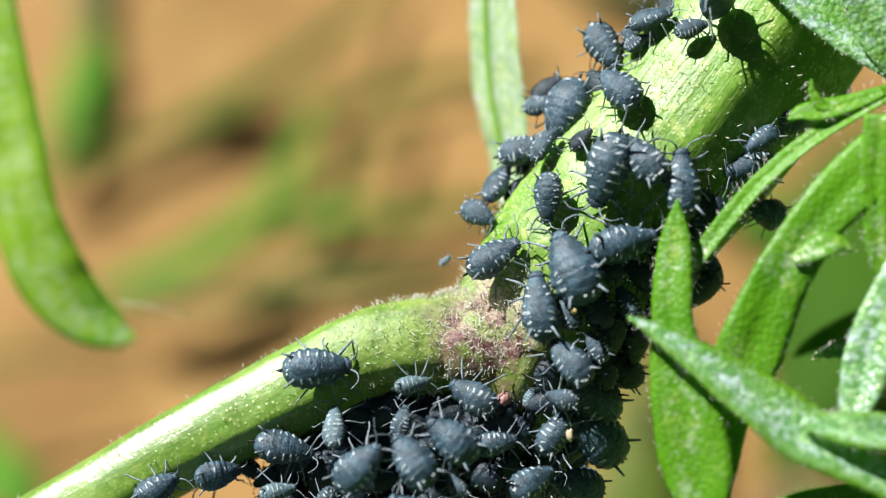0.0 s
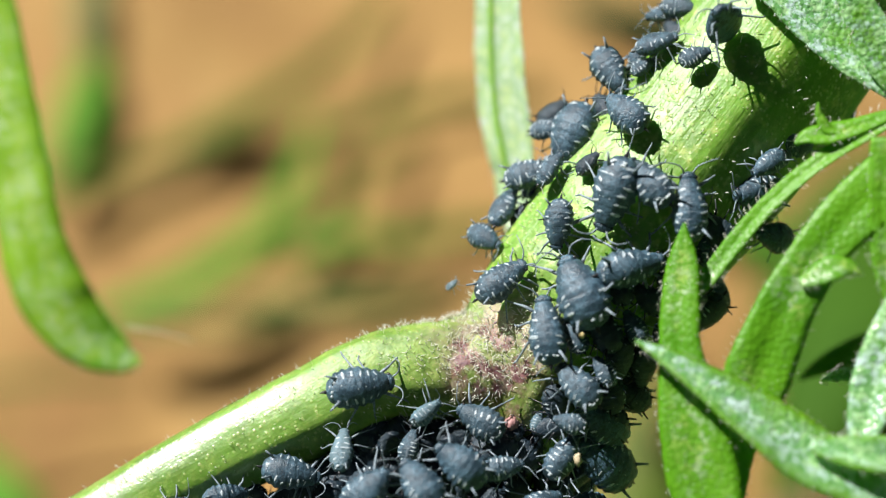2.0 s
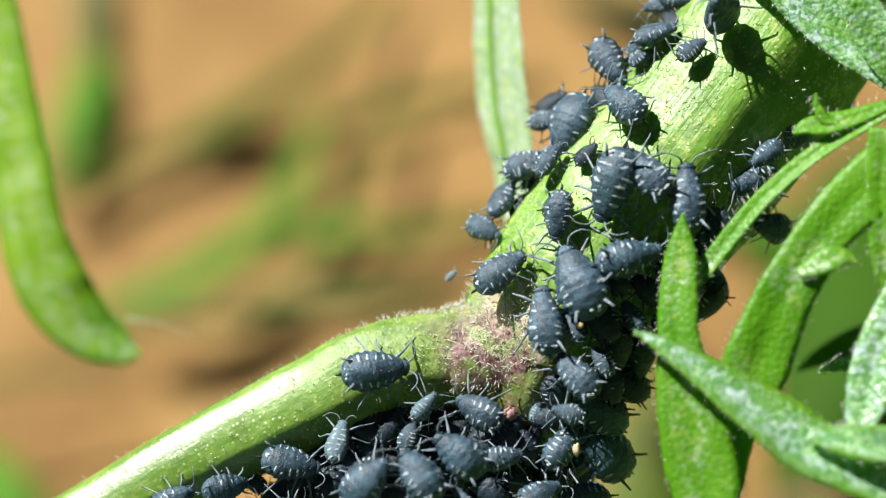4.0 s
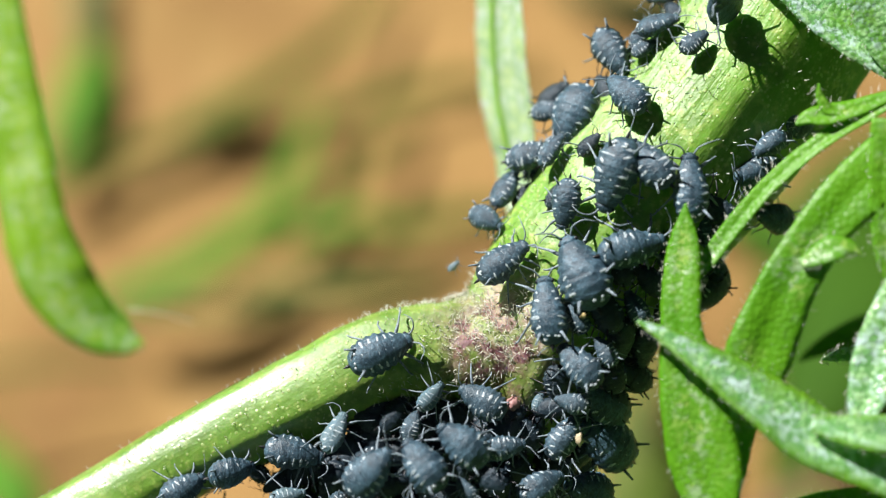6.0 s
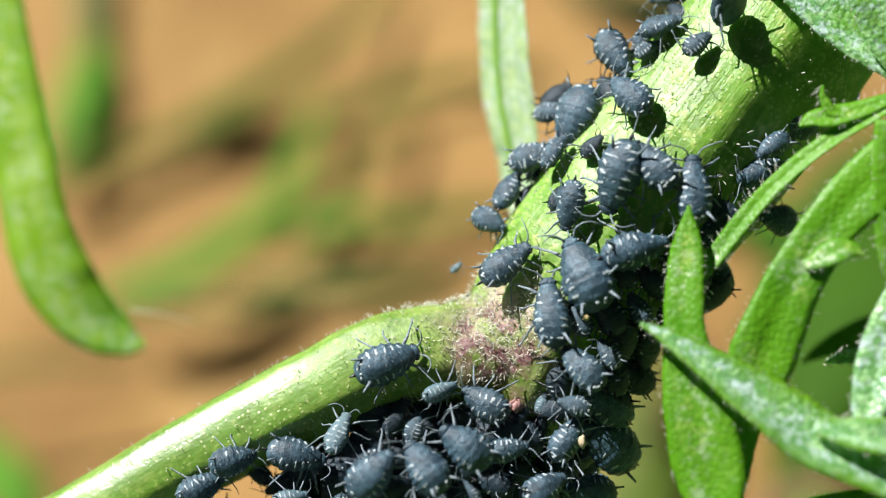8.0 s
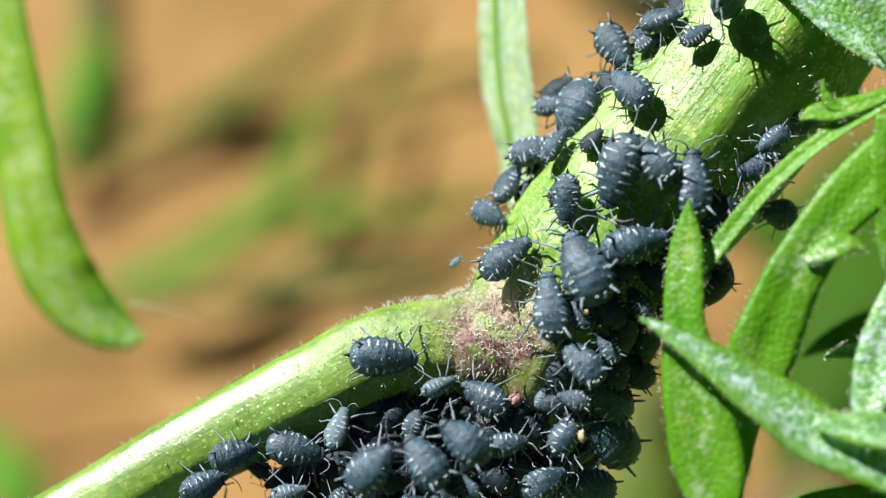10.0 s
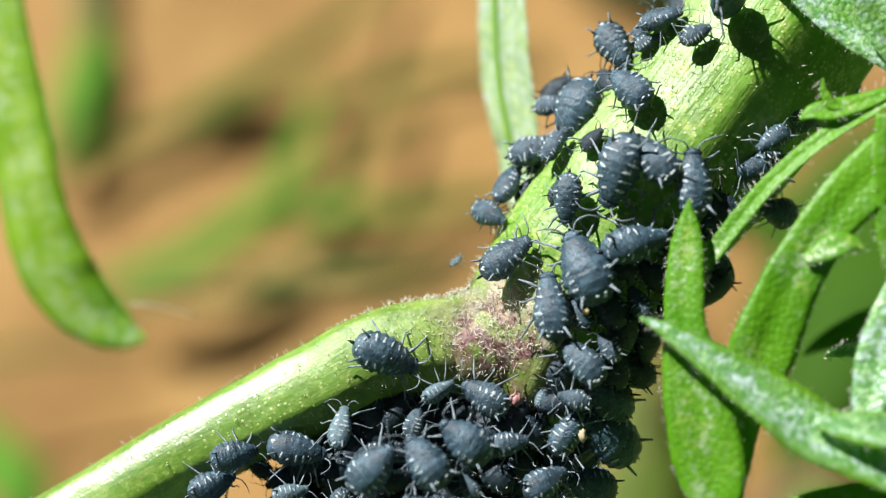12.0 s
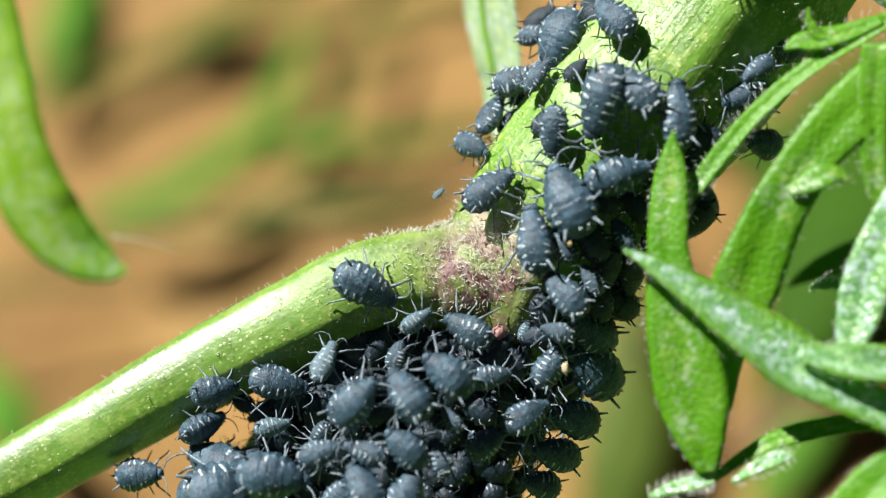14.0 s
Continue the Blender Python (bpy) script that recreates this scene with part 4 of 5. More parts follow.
perch("dusky", "colony", -4.71, -1.10, -7.38, -118, 0.84, (0.16, -1, 0.1))
perch("dusky", "colony", -4.96, -1.10, -7.99, 16, 0.72, (-0.18, -1, 0.1))
perch("dusky", "colony", -5.51, -1.10, -8.05, 156, 0.83, (-0.05, -1, 0.1))
perch("dusky", "colony", -6.32, -1.10, -8.17, 134, 0.83, (0.16, -1, 0.1))
perch("slim", "stem", 3.15, -1.70, 2.84, 56, 1.15, (-0.4, -0.85, 0.3))
perch("slim", "stem", 5.83, -0.90, 6.24, 52, 1.03, (-0.4, -0.85, 0.3))
perch("dusky", "stem", 4.19, -2.20, 2.95, 47, 0.85, (-0.4, -0.85, 0.3))
perch("dusky", "stem", 3.34, -1.90, 1.55, 57, 1.01, (-0.4, -0.85, 0.3))
perch("slim", "stem", 9.16, -2.75, 2.91, -146, 1.26, (0.3, -0.9, 0.25))
# the crowd beneath those on top, shade put into their darker skin
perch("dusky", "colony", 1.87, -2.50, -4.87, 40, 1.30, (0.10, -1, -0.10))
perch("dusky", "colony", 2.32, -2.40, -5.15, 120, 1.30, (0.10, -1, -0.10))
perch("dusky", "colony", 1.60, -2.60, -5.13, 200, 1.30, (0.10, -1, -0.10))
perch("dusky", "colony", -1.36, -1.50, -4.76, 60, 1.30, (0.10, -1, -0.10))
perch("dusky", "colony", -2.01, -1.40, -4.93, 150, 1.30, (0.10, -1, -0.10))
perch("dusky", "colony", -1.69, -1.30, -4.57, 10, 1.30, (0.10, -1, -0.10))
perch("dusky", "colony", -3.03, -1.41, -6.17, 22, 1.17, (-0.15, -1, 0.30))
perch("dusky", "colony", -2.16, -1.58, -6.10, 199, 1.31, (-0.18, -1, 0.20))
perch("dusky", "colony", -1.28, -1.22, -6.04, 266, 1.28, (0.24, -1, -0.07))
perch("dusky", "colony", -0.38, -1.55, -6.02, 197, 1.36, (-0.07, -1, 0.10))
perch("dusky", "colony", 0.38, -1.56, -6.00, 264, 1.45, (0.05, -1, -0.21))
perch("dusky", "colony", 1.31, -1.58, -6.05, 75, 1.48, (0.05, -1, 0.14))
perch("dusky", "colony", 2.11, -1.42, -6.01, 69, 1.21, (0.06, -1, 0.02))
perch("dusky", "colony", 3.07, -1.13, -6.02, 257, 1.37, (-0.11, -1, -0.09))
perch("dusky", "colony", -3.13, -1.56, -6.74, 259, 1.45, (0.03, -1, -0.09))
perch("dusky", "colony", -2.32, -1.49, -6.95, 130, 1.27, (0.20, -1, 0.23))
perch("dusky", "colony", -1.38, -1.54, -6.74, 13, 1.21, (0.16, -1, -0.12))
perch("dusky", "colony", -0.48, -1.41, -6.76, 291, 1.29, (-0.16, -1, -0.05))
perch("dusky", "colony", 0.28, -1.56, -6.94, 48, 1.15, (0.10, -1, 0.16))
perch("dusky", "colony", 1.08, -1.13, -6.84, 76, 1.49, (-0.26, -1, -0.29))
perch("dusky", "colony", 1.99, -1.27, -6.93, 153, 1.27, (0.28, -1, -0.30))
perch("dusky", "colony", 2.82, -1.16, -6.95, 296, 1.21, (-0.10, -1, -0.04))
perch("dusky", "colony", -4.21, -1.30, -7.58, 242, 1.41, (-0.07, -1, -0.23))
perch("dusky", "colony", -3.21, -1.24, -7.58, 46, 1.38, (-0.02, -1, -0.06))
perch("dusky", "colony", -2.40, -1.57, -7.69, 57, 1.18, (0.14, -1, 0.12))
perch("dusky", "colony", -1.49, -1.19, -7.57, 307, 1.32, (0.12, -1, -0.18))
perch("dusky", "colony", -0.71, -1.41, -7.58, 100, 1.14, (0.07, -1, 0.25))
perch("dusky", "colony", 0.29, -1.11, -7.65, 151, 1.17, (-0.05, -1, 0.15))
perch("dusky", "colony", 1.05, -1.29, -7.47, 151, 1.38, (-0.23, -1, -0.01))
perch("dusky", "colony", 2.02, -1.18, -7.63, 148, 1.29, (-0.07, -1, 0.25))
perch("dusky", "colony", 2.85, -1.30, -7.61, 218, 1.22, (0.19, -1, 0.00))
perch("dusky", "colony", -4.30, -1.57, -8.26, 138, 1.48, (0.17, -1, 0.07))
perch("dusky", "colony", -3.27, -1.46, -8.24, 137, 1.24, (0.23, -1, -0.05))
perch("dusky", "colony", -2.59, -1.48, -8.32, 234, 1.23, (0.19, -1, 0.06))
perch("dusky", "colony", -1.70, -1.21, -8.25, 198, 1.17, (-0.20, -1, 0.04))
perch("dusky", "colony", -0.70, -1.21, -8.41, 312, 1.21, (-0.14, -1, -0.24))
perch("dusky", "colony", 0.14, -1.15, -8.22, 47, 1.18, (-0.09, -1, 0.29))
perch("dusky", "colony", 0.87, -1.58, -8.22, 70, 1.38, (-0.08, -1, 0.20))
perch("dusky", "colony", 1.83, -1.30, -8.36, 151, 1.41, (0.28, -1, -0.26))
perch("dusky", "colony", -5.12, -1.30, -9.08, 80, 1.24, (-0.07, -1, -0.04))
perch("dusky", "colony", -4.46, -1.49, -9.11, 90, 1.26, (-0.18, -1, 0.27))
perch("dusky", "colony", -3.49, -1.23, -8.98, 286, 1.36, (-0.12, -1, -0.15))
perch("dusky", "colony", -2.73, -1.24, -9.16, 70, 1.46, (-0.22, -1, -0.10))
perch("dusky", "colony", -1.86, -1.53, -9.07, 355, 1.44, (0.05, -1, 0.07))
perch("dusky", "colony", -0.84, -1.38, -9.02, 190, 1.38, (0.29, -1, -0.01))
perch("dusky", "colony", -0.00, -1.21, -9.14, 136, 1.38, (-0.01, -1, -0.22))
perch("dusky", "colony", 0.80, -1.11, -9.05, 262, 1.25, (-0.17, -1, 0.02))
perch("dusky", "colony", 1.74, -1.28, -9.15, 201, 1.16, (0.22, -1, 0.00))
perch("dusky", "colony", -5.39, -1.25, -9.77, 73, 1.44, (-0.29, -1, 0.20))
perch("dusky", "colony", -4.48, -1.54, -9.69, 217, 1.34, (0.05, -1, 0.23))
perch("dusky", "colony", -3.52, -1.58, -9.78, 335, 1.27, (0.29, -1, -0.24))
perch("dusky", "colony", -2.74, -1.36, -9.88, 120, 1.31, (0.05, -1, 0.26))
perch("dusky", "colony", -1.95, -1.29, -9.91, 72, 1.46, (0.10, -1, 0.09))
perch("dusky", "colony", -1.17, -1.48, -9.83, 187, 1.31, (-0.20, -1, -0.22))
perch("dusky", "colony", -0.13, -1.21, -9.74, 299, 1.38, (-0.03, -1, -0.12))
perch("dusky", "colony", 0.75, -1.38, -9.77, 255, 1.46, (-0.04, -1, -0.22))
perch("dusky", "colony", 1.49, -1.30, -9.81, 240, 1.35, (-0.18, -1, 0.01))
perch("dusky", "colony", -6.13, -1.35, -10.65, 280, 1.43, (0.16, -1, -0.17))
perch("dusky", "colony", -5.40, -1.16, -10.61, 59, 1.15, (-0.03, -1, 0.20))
perch("dusky", "colony", -4.52, -1.11, -10.48, 65, 1.34, (0.08, -1, -0.29))
perch("dusky", "colony", -3.66, -1.17, -10.56, 0, 1.43, (0.11, -1, 0.01))
perch("dusky", "colony", -2.76, -1.11, -10.49, 215, 1.45, (-0.04, -1, -0.21))
perch("dusky", "colony", -1.86, -1.21, -10.47, 177, 1.46, (-0.04, -1, -0.27))
perch("dusky", "colony", -0.99, -1.50, -10.65, 32, 1.40, (-0.11, -1, -0.20))
perch("dusky", "colony", -0.20, -1.25, -10.60, 267, 1.24, (-0.29, -1, 0.18))
perch("dusky", "colony", 0.61, -1.20, -10.50, 253, 1.20, (0.19, -1, -0.16))
perch("dusky", "colony", 1.52, -1.15, -10.46, 281, 1.39, (0.25, -1, 0.22))
perch("dusky", "colony", -4.31, -1.00, -6.53, 267, 1.19, (-0.29, -1, 0.17))
perch("dusky", "colony", -4.09, -1.03, -6.43, 227, 1.38, (-0.22, -1, -0.08))
perch("dusky", "colony", -3.84, -1.12, -6.26, 299, 1.12, (-0.10, -1, 0.25))
perch("dusky", "colony", -3.50, -1.27, -6.20, 293, 1.13, (-0.23, -1, -0.01))
perch("dusky", "colony", -3.37, -1.10, -6.11, 23, 1.17, (0.05, -1, 0.03))
perch("dusky", "colony", -3.06, -1.24, -5.81, 353, 1.05, (0.22, -1, -0.11))
perch("dusky", "colony", -2.80, -1.10, -5.78, 121, 1.37, (-0.04, -1, -0.15))
perch("dusky", "colony", -2.46, -1.16, -5.78, 347, 1.36, (0.07, -1, -0.13))
perch("dusky", "colony", -2.29, -1.05, -5.59, 304, 1.13, (0.17, -1, -0.24))
perch("dusky", "colony", -1.93, -1.31, -5.49, 307, 1.15, (-0.10, -1, 0.20))
perch("dusky", "colony", -1.60, -1.22, -5.38, 294, 1.10, (-0.13, -1, 0.18))
perch("dusky", "colony", -1.45, -1.19, -5.08, 211, 1.10, (-0.30, -1, 0.27))
perch("dusky", "colony", -1.16, -0.99, -4.91, 34, 1.35, (0.28, -1, -0.23))
perch("dusky", "colony", -0.98, -1.15, -5.05, 122, 1.28, (0.01, -1, -0.05))
perch("dusky", "colony", -0.56, -1.30, -4.99, 122, 1.33, (0.25, -1, 0.18))
perch("dusky", "colony", -0.47, -1.22, -4.89, 0, 1.35, (0.17, -1, -0.27))
perch("dusky", "colony", -0.08, -1.12, -5.03, 184, 1.14, (0.29, -1, -0.04))
perch("dusky", "colony", 0.13, -1.03, -4.85, 318, 1.36, (-0.27, -1, 0.08))
perch("dusky", "colony", 0.36, -1.30, -4.87, 14, 1.38, (-0.08, -1, 0.24))
perch("dusky", "colony", 0.69, -1.31, -5.02, 300, 1.30, (-0.02, -1, -0.16))
perch("dusky", "colony", 0.98, -1.02, -5.01, 145, 1.25, (0.18, -1, -0.28))
perch("dusky", "colony", 1.14, -1.32, -4.95, 92, 1.28, (-0.03, -1, 0.12))
perch("dusky", "colony", 1.54, -0.96, -4.98, 212, 1.29, (0.15, -1, 0.10))
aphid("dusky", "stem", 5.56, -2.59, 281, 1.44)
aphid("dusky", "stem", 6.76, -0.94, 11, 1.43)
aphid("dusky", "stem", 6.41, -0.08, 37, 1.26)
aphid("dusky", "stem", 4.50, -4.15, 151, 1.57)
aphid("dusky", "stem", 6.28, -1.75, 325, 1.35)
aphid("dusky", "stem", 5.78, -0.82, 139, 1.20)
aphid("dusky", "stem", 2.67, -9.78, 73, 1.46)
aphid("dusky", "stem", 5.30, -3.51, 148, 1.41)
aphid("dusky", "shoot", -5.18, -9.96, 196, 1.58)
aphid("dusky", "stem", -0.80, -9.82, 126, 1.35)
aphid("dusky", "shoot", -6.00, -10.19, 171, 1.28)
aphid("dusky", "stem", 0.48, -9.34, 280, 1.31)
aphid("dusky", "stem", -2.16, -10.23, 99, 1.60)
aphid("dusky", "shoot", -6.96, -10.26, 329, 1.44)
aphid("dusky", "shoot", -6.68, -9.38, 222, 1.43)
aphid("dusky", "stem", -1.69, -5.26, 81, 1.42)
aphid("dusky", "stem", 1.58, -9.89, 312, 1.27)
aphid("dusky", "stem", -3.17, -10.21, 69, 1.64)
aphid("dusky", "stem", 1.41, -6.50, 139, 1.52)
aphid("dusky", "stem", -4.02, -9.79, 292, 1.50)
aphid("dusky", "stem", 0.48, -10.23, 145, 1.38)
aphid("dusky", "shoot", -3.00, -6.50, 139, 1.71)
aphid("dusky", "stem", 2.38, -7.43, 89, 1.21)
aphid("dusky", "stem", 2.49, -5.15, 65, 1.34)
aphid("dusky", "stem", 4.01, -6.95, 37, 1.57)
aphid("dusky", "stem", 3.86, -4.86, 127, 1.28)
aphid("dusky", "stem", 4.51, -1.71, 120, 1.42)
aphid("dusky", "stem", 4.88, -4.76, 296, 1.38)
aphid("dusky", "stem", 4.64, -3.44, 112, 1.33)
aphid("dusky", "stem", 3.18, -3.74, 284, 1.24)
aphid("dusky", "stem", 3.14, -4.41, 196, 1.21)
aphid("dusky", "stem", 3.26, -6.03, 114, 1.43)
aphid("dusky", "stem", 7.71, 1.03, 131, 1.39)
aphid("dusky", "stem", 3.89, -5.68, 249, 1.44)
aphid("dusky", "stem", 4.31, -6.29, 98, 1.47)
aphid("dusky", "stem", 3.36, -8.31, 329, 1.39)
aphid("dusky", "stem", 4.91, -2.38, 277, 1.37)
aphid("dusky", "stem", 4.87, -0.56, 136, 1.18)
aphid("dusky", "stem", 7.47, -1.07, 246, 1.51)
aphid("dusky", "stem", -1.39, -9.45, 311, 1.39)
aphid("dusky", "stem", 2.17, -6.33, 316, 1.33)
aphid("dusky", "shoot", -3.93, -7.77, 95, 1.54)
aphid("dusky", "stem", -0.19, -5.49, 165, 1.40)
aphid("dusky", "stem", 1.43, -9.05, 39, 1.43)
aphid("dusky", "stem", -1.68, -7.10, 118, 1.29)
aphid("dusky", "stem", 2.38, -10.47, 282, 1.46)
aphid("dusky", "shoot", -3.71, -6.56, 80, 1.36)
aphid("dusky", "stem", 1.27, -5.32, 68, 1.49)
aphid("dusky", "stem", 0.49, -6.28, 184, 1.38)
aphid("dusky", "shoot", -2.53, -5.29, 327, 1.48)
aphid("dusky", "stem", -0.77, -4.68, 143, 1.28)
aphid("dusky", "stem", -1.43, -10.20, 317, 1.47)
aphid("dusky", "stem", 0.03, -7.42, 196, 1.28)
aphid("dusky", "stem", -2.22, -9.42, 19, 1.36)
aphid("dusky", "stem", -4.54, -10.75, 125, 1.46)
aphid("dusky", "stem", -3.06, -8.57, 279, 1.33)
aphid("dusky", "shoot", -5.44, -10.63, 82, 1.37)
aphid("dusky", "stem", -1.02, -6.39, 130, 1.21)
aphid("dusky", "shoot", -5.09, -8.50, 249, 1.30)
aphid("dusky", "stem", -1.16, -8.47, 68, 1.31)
aphid("dusky", "stem", -2.38, -8.38, 132, 1.23)
aphid("dusky", "stem", 1.48, -8.02, 269, 1.45)
aphid("dusky", "stem", -0.31, -10.28, 282, 1.19)
aphid("dusky", "shoot", -3.53, -5.62, 261, 1.28)
aphid("dusky", "stem", 0.71, -7.21, 51, 1.20)
aphid("dusky", "shoot", -6.38, -8.71, 71, 1.50)
aphid("dusky", "stem", 2.46, -8.94, 229, 1.38)
aphid("dusky", "stem", -3.56, -9.17, 126, 1.49)
aphid("dusky", "stem", -0.36, -6.85, 193, 1.05)
aphid("dusky", "stem", 0.10, -8.41, 109, 1.13)
aphid("dusky", "stem", -2.14, -6.30, 62, 1.25)
aphid("dusky", "stem", -2.92, -7.65, 68, 1.07)
aphid("dusky", "stem", -1.12, -7.52, 144, 1.11)
aphid("dusky", "shoot", -4.76, -9.40, 63, 1.11)
aphid("dusky", "stem", -0.24, -8.98, 138, 1.19)
aphid("dusky", "stem", 3.15, -6.96, 41, 1.27)


def bead(at, radii, material, name, label, category, rough=0.0):
    """A small drop or flake that clings to an aphid."""
    bm = bmesh.new()
    bmesh.ops.create_icosphere(bm, subdivisions=3, radius=1.0)
    for v in bm.verts:
        k = 1 + rough * noise.noise(v.co * 2.1 + Vector(at))
        v.co = W(*(Vector(at) + Vector([c * r for c, r in zip(v.co, radii)]) * k))
    tagged(part(name, bm, material, None), label, category)


bead((3.85, -4.15, -1.81), (0.085, 0.085, 0.08), AMBER, "honeydew_drop", "pale amber bead of honeydew on an aphid", "droplet", 0.1)
bead((3.78, -3.75, -5.21), (0.09, 0.06, 0.17), FLAKE, "shed_skin", "crumpled cream shed skin beside an aphid", "shed skin", 0.7)

# ---- behind the plant ----


def stalk(rows, material, name, label, category, group=""):
    """A bent stalk or blade over the soil: rows of x, y (metres on the ground), height and half-width (millimetres)."""
    ax = spline([(x * 1000, y * 1000, z, w) for x, y, z, w in rows], 8)
    bm = bmesh.new()
    path = [Vector((r[0] * MM, r[1] * MM, r[2] * MM)) for r in ax]
    tube(bm, path, [max(0.2, r[3]) * MM for r in ax], 8, 0.08, 4.0, 0.7 if material in (DARK_STALK, BROWN_STALK, OLIVE_STALK) else 0.3, (path[1] - path[0]).cross(Vector((0, 0, 1))).normalized())
    ob = part(name, bm, material, None)
    return tagged(ob, label, category, group)


stalk([(-0.0444, 0.1106, 0.0, 0.94), (-0.0394, 0.1140, 0.5, 1.30), (-0.0341, 0.1165, 0.8, 1.60), (-0.0288, 0.1198, 1.1, 1.80), (-0.0242, 0.1246, 1.2, 1.88), (-0.0189, 0.1303, 1.1, 1.80), (-0.0140, 0.1372, 0.8, 1.60), (-0.0102, 0.1439, 0.5, 1.30), (-0.0063, 0.1538, 0.0, 0.94)],
      OLIVE_BLADE, "dry_stalk", "dark olive stalk lying on the soil", "stalk")
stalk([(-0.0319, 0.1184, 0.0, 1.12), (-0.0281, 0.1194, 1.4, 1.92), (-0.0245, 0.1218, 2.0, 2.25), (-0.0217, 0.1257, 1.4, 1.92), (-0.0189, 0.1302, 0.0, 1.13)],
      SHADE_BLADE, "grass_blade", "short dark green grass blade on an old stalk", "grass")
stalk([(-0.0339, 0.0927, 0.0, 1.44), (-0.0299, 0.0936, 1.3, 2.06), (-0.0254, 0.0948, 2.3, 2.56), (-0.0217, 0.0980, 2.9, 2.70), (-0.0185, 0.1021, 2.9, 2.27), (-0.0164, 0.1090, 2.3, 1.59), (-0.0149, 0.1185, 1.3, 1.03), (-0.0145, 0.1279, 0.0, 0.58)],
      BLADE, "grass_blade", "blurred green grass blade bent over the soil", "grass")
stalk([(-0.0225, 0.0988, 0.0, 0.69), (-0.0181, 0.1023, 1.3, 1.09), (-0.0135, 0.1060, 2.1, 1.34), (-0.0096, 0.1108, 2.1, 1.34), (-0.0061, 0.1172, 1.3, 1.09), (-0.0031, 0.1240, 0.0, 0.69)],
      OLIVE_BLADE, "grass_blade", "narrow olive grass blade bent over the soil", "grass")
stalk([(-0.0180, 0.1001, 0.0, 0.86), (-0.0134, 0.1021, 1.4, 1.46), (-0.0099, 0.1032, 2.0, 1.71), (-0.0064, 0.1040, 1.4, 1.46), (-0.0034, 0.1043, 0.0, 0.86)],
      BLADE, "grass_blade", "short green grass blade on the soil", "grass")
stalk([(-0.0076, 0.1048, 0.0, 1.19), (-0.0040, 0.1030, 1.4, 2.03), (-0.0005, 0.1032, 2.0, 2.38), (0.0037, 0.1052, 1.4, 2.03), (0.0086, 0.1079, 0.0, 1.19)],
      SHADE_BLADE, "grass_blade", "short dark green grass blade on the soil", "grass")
stalk([(-0.0146, 0.1240, 0.0, 1.06), (-0.0095, 0.1253, 0.9, 1.69), (-0.0044, 0.1268, 1.4, 2.07), (0.0002, 0.1287, 1.4, 2.07), (0.0054, 0.1303, 0.9, 1.69), (0.0115, 0.1339, 0.0, 1.06)],
      OLIVE_BLADE, "grass_blade", "olive grass blade lying on the soil", "grass")
stalk([(-0.0211, 0.0951, 0.0, 0.81), (-0.0152, 0.0939, 0.7, 1.39), (-0.0095, 0.0934, 1.0, 1.62), (-0.0039, 0.0940, 0.7, 1.39), (0.0013, 0.0961, 0.0, 0.81)],
      OLIVE_STALK, "dry_stalk", "olive-green stalk lying on the soil", "stalk")
stalk([(-0.0432, 0.1105, 0.0, 0.94), (-0.0409, 0.1121, 0.9, 1.75), (-0.0387, 0.1139, 0.9, 1.75), (-0.0358, 0.1169, 0.0, 0.94)],
      SHADE_BLADE, "grass_blade", "short dark green grass blade on the soil", "grass")
stalk([(-0.0314, 0.0910, 0.0, 0.62), (-0.0257, 0.0909, 0.7, 1.17), (-0.0201, 0.0913, 0.7, 1.17), (-0.0151, 0.0917, 0.0, 0.63)],
      OLIVE_STALK, "dry_stalk", "olive-green stalk lying on the soil", "stalk")
stalk([(-0.0418, 0.1407, 0, 0.9), (-0.0412, 0.1344, 1, 2.2), (-0.0409, 0.1266, 1.6, 2.84), (-0.0414, 0.1206, 1.2, 2.53), (-0.0423, 0.1159, 0, 0.87)],
      BLADE, "grass_blade", "blurred green grass blade standing by the plant", "grass")
stalk([(-0.0462, 0.1694, 0, 1.2), (-0.0443, 0.1561, 1, 1.8), (-0.0434, 0.1465, 1.2, 1.9), (-0.0429, 0.1420, 0.8, 1.5), (-0.0425, 0.1383, 0, 0.6)],
      GREY_BLADE, "grass_blade", "blurred green grass blade behind the hanging leaf", "grass")
stalk([(-0.0485, 0.0805, 0, 0.86), (-0.0422, 0.0823, 1.08, 0.65), (-0.0359, 0.0829, 1.08, 0.65), (-0.0297, 0.0844, 0, 0.44)],
      OLIVE_STALK, "dry_stalk", "olive-green stalk lying on the soil", "stalk")
stalk([(-0.0439, 0.0739, 0, 1.77), (-0.0394, 0.0680, 1.8, 2.56), (-0.0365, 0.0637, 2.16, 2.50), (-0.0353, 0.0604, 0, 1.32)],
      BLADE, "grass_blade", "green grass blade low beside the plant", "grass")
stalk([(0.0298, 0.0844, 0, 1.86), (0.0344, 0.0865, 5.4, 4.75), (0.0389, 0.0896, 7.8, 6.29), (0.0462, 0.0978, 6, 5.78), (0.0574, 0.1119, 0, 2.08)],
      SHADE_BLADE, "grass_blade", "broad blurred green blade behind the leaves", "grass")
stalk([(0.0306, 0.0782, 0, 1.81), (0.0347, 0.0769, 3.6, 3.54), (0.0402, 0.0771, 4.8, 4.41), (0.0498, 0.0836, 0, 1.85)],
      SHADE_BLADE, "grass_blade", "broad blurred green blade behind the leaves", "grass")
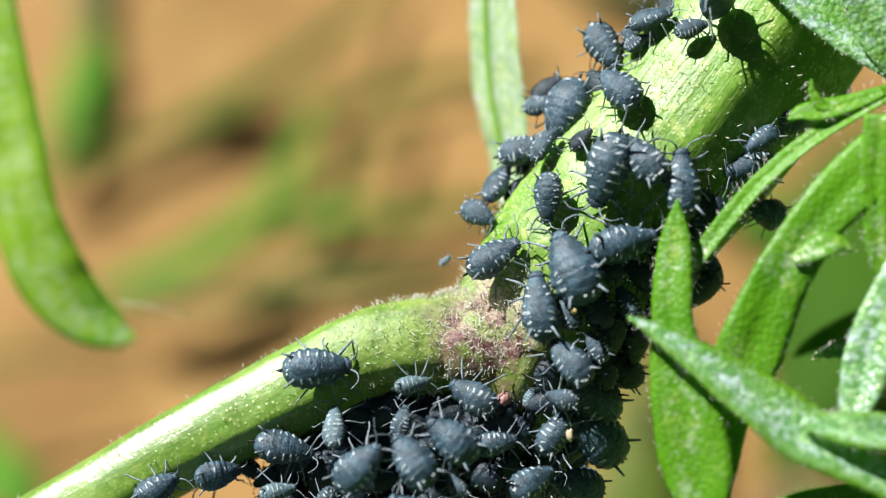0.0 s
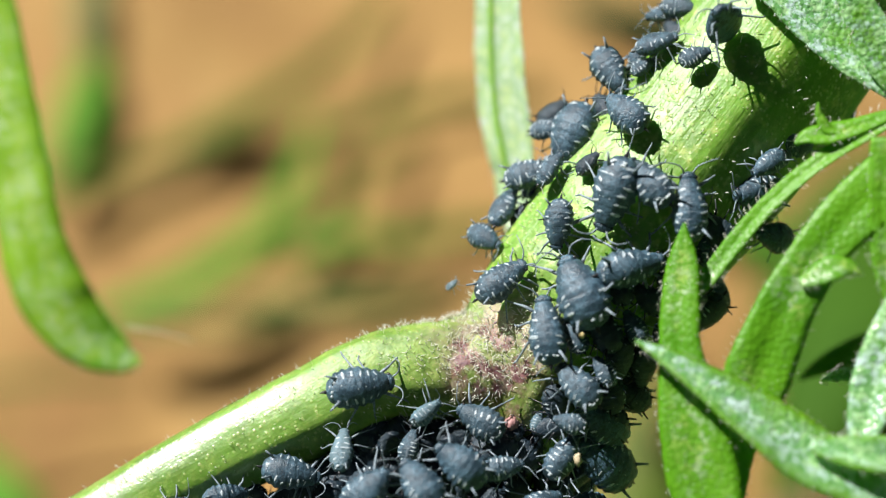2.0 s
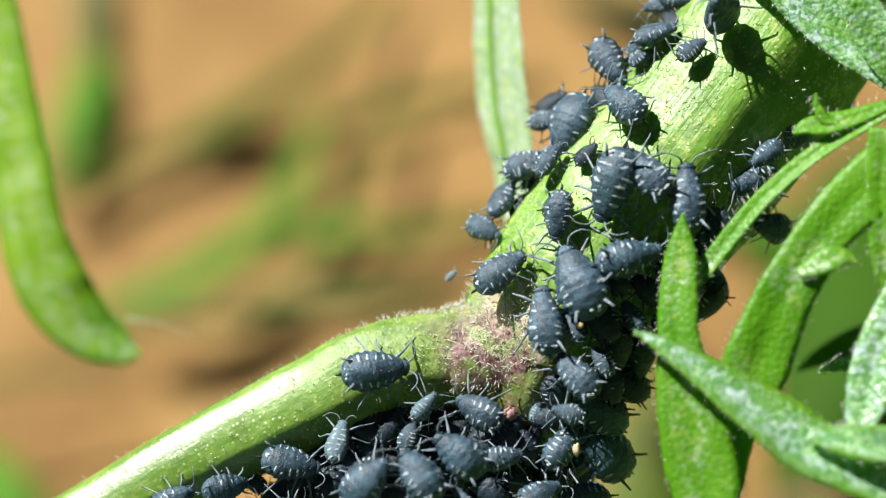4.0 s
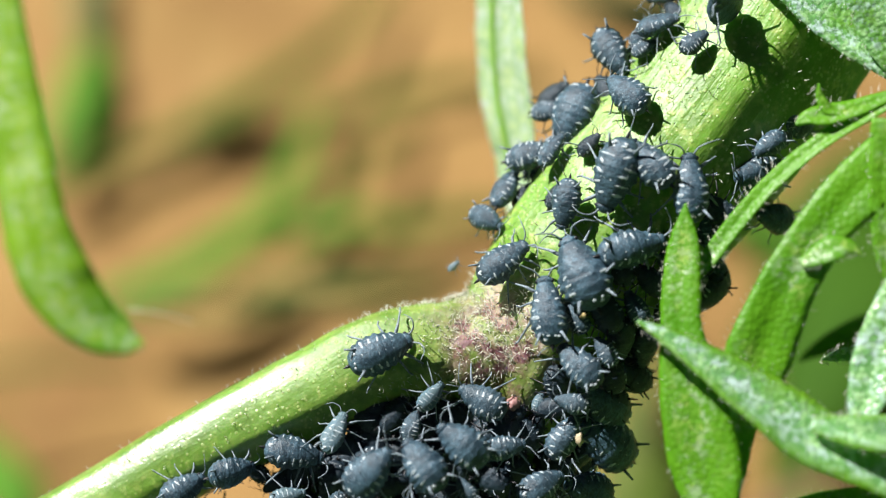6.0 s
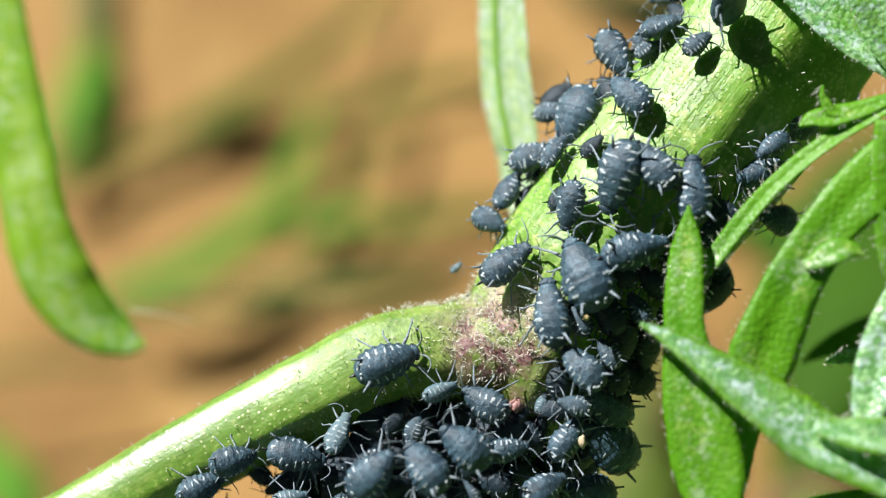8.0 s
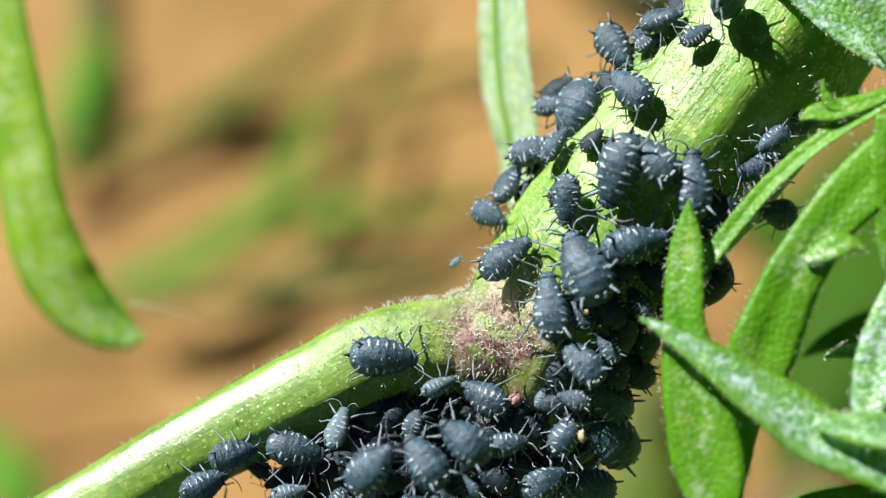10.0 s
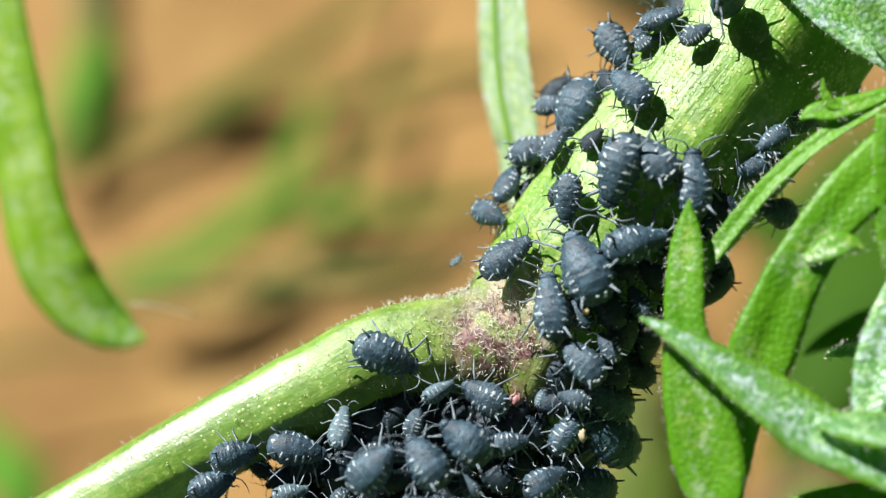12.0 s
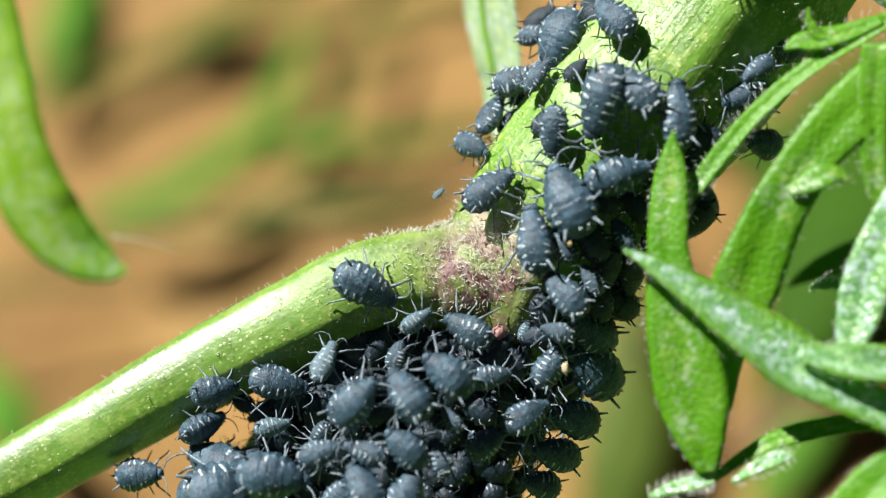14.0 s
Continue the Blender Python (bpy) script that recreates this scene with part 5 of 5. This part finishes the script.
stalk([(0.0150, 0.0617, 0, 1.13), (0.0168, 0.0675, 3, 1.55), (0.0190, 0.0761, 3.6, 1.76), (0.0228, 0.0909, 0, 1.18)],
      OLIVE_STALK, "dry_stalk", "olive stalk standing behind the stem", "stalk")
stalk([(0.0154, 0.1537, 0, 1.29), (0.0204, 0.1458, 2.4, 2.14), (0.0272, 0.1445, 2.4, 2.68), (0.0364, 0.1497, 0, 1.83)],
      DARK_STALK, "dry_stalk", "stalk lying on the soil, darkened with its shadow", "stalk")
stalk([(0.0268, 0.0617, 0, 1.28), (0.0314, 0.0648, 2.4, 1.68), (0.0365, 0.0661, 2.4, 1.94), (0.0437, 0.0696, 0, 1.33)],
      BROWN_STALK, "dry_stalk", "brown stalk lying on the soil", "stalk")
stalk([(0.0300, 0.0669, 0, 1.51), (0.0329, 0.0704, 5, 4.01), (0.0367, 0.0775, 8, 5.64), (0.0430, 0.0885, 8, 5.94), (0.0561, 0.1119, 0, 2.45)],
      SHADE_BLADE, "grass_blade", "broad green blade behind the leaves, colour darkened for shade", "grass")
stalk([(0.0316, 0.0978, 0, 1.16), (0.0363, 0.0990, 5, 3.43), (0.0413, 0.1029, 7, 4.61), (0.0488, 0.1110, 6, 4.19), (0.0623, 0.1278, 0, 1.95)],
      SHADE_BLADE, "grass_blade", "broad green blade behind the leaves, colour darkened for shade", "grass")
stalk([(0.0134, 0.0592, 0, 1.16), (0.0160, 0.0656, 1.5, 2.49), (0.0178, 0.0734, 2, 2.47), (0.0215, 0.0860, 0, 0.99)],
      OLIVE_STALK, "grass_blade", "olive-green blade low behind the stem", "grass")
stalk([(0.0180, 0.0791, 0, 1.20), (0.0192, 0.0718, 2, 2.20), (0.0182, 0.0636, 3, 2.80), (0.0156, 0.0561, 2, 3.00), (0.0118, 0.0490, 0, 1.50)],
      OLIVE_BLADE, "grass_blade", "blurred olive grass blade low behind the stem", "grass")
stalk([(0.0312, 0.0860, 0, 1.20), (0.0342, 0.0805, 2, 2.80), (0.0352, 0.0731, 3, 3.40), (0.0326, 0.0636, 2, 2.60), (0.0276, 0.0560, 0, 1.20)],
      BLADE, "grass_blade", "blurred green grass blade beyond the leaf lobes", "grass")
stalk([(0.0251, 0.1139, 0, 1.00), (0.0293, 0.1080, 2, 2.30), (0.0332, 0.1032, 2.5, 2.60), (0.0387, 0.0987, 0, 1.20)],
      BLADE, "grass_blade", "blurred green grass blade beyond the leaf lobes", "grass")

# a thread of cobweb at the tip of the hanging leaf
bm = bmesh.new()
tube(bm, [W(*p) for p in spline([(-10.39, 6.76, -2.01), (-9.32, 6.90, -2.17), (-8.25, 7.39, -2.53)], 4)], [0.02 * MM] * 9, 5)
part("web_thread", bm, HAIR, plant, "fine white web thread")


tagged(walker, "slate-blue aphid with white side dashes walking along the branch")
tagged(creeper, "small pale dusty aphid nymph creeping on the branch")
tagged(straggler, "blue-black adult aphid wandering under the side branch")


def step_legs(thing, spans, swing=14.0):
    """The legs of a walking aphid swing about their hips, three and three in turn, in the given spans of seconds."""
    legs = [o for o in thing.children if o.name.split(".")[0] == "leg"]
    for i, leg in enumerate(legs):
        hip = Vector(leg["hip"])
        rows = [(0.0, pose(0, 0, 0))]
        for a, b in spans:
            k, t = 0, a
            while t < b:
                turn = (swing if (i + k) % 2 else -swing) if a < t < b - 0.2 else 0.0
                rows.append((t + 0.02, Matrix.Translation(hip) @ pose(0, 0, 0, 0, 0, turn) @ Matrix.Translation(-hip)))
                t, k = t + 0.25, k + 1
        rows.append((14.0, pose(0, 0, 0)))
        walk(leg, rows)


def motions():
    walk(walker, [
        (0, stand("branch", -3.24, -3.54, 5, 1.97, 0.00)),
        (0.6, stand("branch", -2.78, -3.53, 6, 1.97, 0.00)),
        (1.2, stand("branch", -2.49, -3.45, 14, 1.97, 0.00)),
        (2, stand("branch", -2.26, -3.32, 9, 1.97, 0.00)),
        (3, stand("branch", -1.95, -3.23, 0, 1.97, 0.00)),
        (5.4, stand("branch", -1.78, -2.99, 22, 1.97, 0.00)),
        (6.5, stand("branch", -1.70, -2.95, 25, 1.97, 0.00)),
        (7.4, stand("branch", -1.65, -3.13, 22, 1.97, 0.00)),
        (8.2, stand("branch", -1.65, -3.14, 20, 1.97, 0.00)),
        (10.3, stand("branch", -1.74, -3.11, -8, 1.97, 0.00)),
        (11, stand("branch", -1.72, -3.02, -15, 1.97, 0.00)),
        (12, stand("branch", -1.68, -3.07, -22, 1.97, 0.00)),
        (13, stand("branch", -1.73, -3.01, -28, 1.97, 0.00)),
        (14, stand("branch", -1.72, -3.02, -28, 1.97, 0.00)),
    ])
    walk(creeper, [
        (0, stand("branch", -0.60, -3.63, 10, 1.05, 0.70)),
        (0.6, stand("branch", -0.44, -3.71, 12, 1.05, 0.70)),
        (1.2, stand("branch", -0.41, -3.72, 30, 1.05, 0.70)),
        (2, stand("branch", -0.41, -3.72, 40, 1.05, 0.70)),
        (3, stand("branch", -0.42, -3.80, 55, 1.05, 0.70)),
        (5.4, stand("branch", -0.43, -3.80, 45, 1.05, 0.70)),
        (6.5, stand("branch", -0.25, -3.79, 55, 1.05, 0.70)),
        (7, stand("branch", -0.22, -3.81, 50, 1.05, 0.70)),
        (7.4, stand("branch", 0.03, -3.44, 62, 1.05, 0.70)),
        (7.8, stand("branch", -0.17, -3.58, 32, 1.05, 0.70)),
        (8.2, stand("branch", -0.17, -3.65, 20, 1.05, 0.70)),
        (10.3, stand("branch", -0.20, -3.65, 25, 1.05, 0.70)),
        (11, stand("branch", -0.25, -3.77, 30, 1.05, 0.70)),
        (12, stand("branch", -0.22, -3.76, 30, 1.05, 0.70)),
        (14, stand("branch", -0.33, -3.69, 35, 1.05, 0.70)),
    ])
    walk(climber, [
        (0, stand("stem", 7.24, 5.96, 15, 0.98, 0.00)),
        (1.5, stand("stem", 7.19, 5.86, 20, 0.98, 0.00)),
        (3, stand("stem", 7.15, 5.80, 30, 0.98, 0.00)),
        (5.4, stand("stem", 7.13, 5.72, 40, 0.98, 0.00)),
        (7.5, stand("stem", 7.13, 5.70, 40, 0.98, 0.00)),
        (10.5, stand("stem", 7.08, 5.77, 28, 0.98, 0.00)),
        (14, stand("stem", 7.08, 5.77, 28, 0.98, 0.00)),
    ])
    walk(swayer, [
        (0, stand("stem", 3.35, 1.25, -92, 1.49, 0.00)),
        (1.5, stand("stem", 3.42, 1.19, -95, 1.49, 0.00)),
        (3, stand("stem", 3.46, 1.17, -97, 1.48, 0.00)),
        (5.4, stand("stem", 3.53, 1.20, -98, 1.48, 0.00)),
        (6.5, stand("stem", 3.62, 1.23, -102, 1.48, 0.00)),
        (7.5, stand("stem", 3.63, 1.23, -103, 1.48, 0.00)),
        (10.3, stand("stem", 3.52, 1.23, -92, 1.48, 0.00)),
        (12, stand("stem", 3.55, 1.24, -95, 1.48, 0.00)),
        (14, stand("stem", 3.61, 1.21, -95, 1.48, 0.00)),
    ])
    walk(turner, [
        (0, stand("stem", 1.86, -0.53, 32, 1.76, 0.00)),
        (0.3, stand("stem", 1.89, -0.51, 26, 1.75, 0.00)),
        (0.6, stand("stem", 1.94, -0.40, 10, 1.75, 0.00)),
        (0.8, stand("stem", 1.89, -0.48, 20, 1.75, 0.00)),
        (1.1, stand("stem", 1.89, -0.52, 34, 1.75, 0.00)),
        (2, stand("stem", 1.89, -0.52, 38, 1.75, 0.00)),
        (14, stand("stem", 1.89, -0.52, 38, 1.75, 0.00)),
    ])
    walk(waver, [
        (0, rest(-2.71, -2.90, -5.10, 95, 1.21, (-0.21, -1, 0.46))),
        (1.2, rest(-2.69, -2.90, -5.07, 92, 1.21, (-0.21, -1, 0.46))),
        (3, rest(-2.70, -2.90, -5.05, 88, 1.21, (-0.21, -1, 0.46))),
        (5.4, rest(-2.93, -2.90, -5.13, 75, 1.21, (-0.21, -1, 0.46))),
        (7.4, rest(-2.96, -2.90, -5.08, 70, 1.21, (-0.21, -1, 0.46))),
        (8.2, rest(-2.91, -2.90, -5.08, 75, 1.21, (-0.21, -1, 0.46))),
        (10.3, rest(-2.92, -2.90, -5.10, 80, 1.21, (-0.21, -1, 0.46))),
        (11, rest(-2.88, -2.90, -5.06, 92, 1.21, (-0.21, -1, 0.46))),
        (12, rest(-2.87, -2.90, -5.08, 85, 1.21, (-0.21, -1, 0.46))),
        (13, rest(-2.91, -2.90, -5.07, 75, 1.21, (-0.21, -1, 0.46))),
        (14, rest(-2.81, -2.90, -5.10, 72, 1.21, (-0.21, -1, 0.46))),
    ])
    walk(feeder, [
        (0, stand("branch", -6.20, -6.38, 0, 1.41, 0.00)),
        (3, stand("branch", -6.17, -6.32, 2, 1.41, 0.00)),
        (5.4, stand("branch", -6.14, -6.26, 4, 1.41, 0.00)),
        (6.5, stand("branch", -6.00, -6.05, 8, 1.41, 0.00)),
        (8, stand("branch", -6.03, -5.83, 12, 1.40, 0.00)),
        (11, stand("branch", -6.00, -5.83, 10, 1.40, 0.00)),
        (14, stand("branch", -6.05, -5.88, 8, 1.41, 0.00)),
    ])
    walk(straggler, [
        (0, stand("branch", -7.85, -6.90, 32, 1.47, 0.00)),
        (3, stand("branch", -7.70, -6.84, 30, 1.47, 0.00)),
        (5.4, stand("branch", -7.50, -6.74, 28, 1.47, 0.00)),
        (6.5, stand("branch", -7.32, -6.70, 30, 1.47, 0.00)),
        (7.5, stand("branch", -7.08, -6.60, 24, 1.47, 0.00)),
        (10.5, stand("branch", -6.88, -6.67, 20, 1.48, 0.00)),
        (12.5, stand("branch", -6.67, -6.63, 14, 1.48, 0.00)),
        (14, stand("branch", -6.58, -6.84, 10, 1.49, 0.00)),
    ])
    step_legs(walker, [(0.0, 3.2), (3.4, 5.4), (6.9, 7.5), (8.2, 10.4), (11.0, 12.0)])
    step_legs(creeper, [(0.0, 1.0), (6.9, 8.2)])
    step_legs(straggler, [(5.4, 7.5), (8.0, 10.4)], 10.0)


motions()
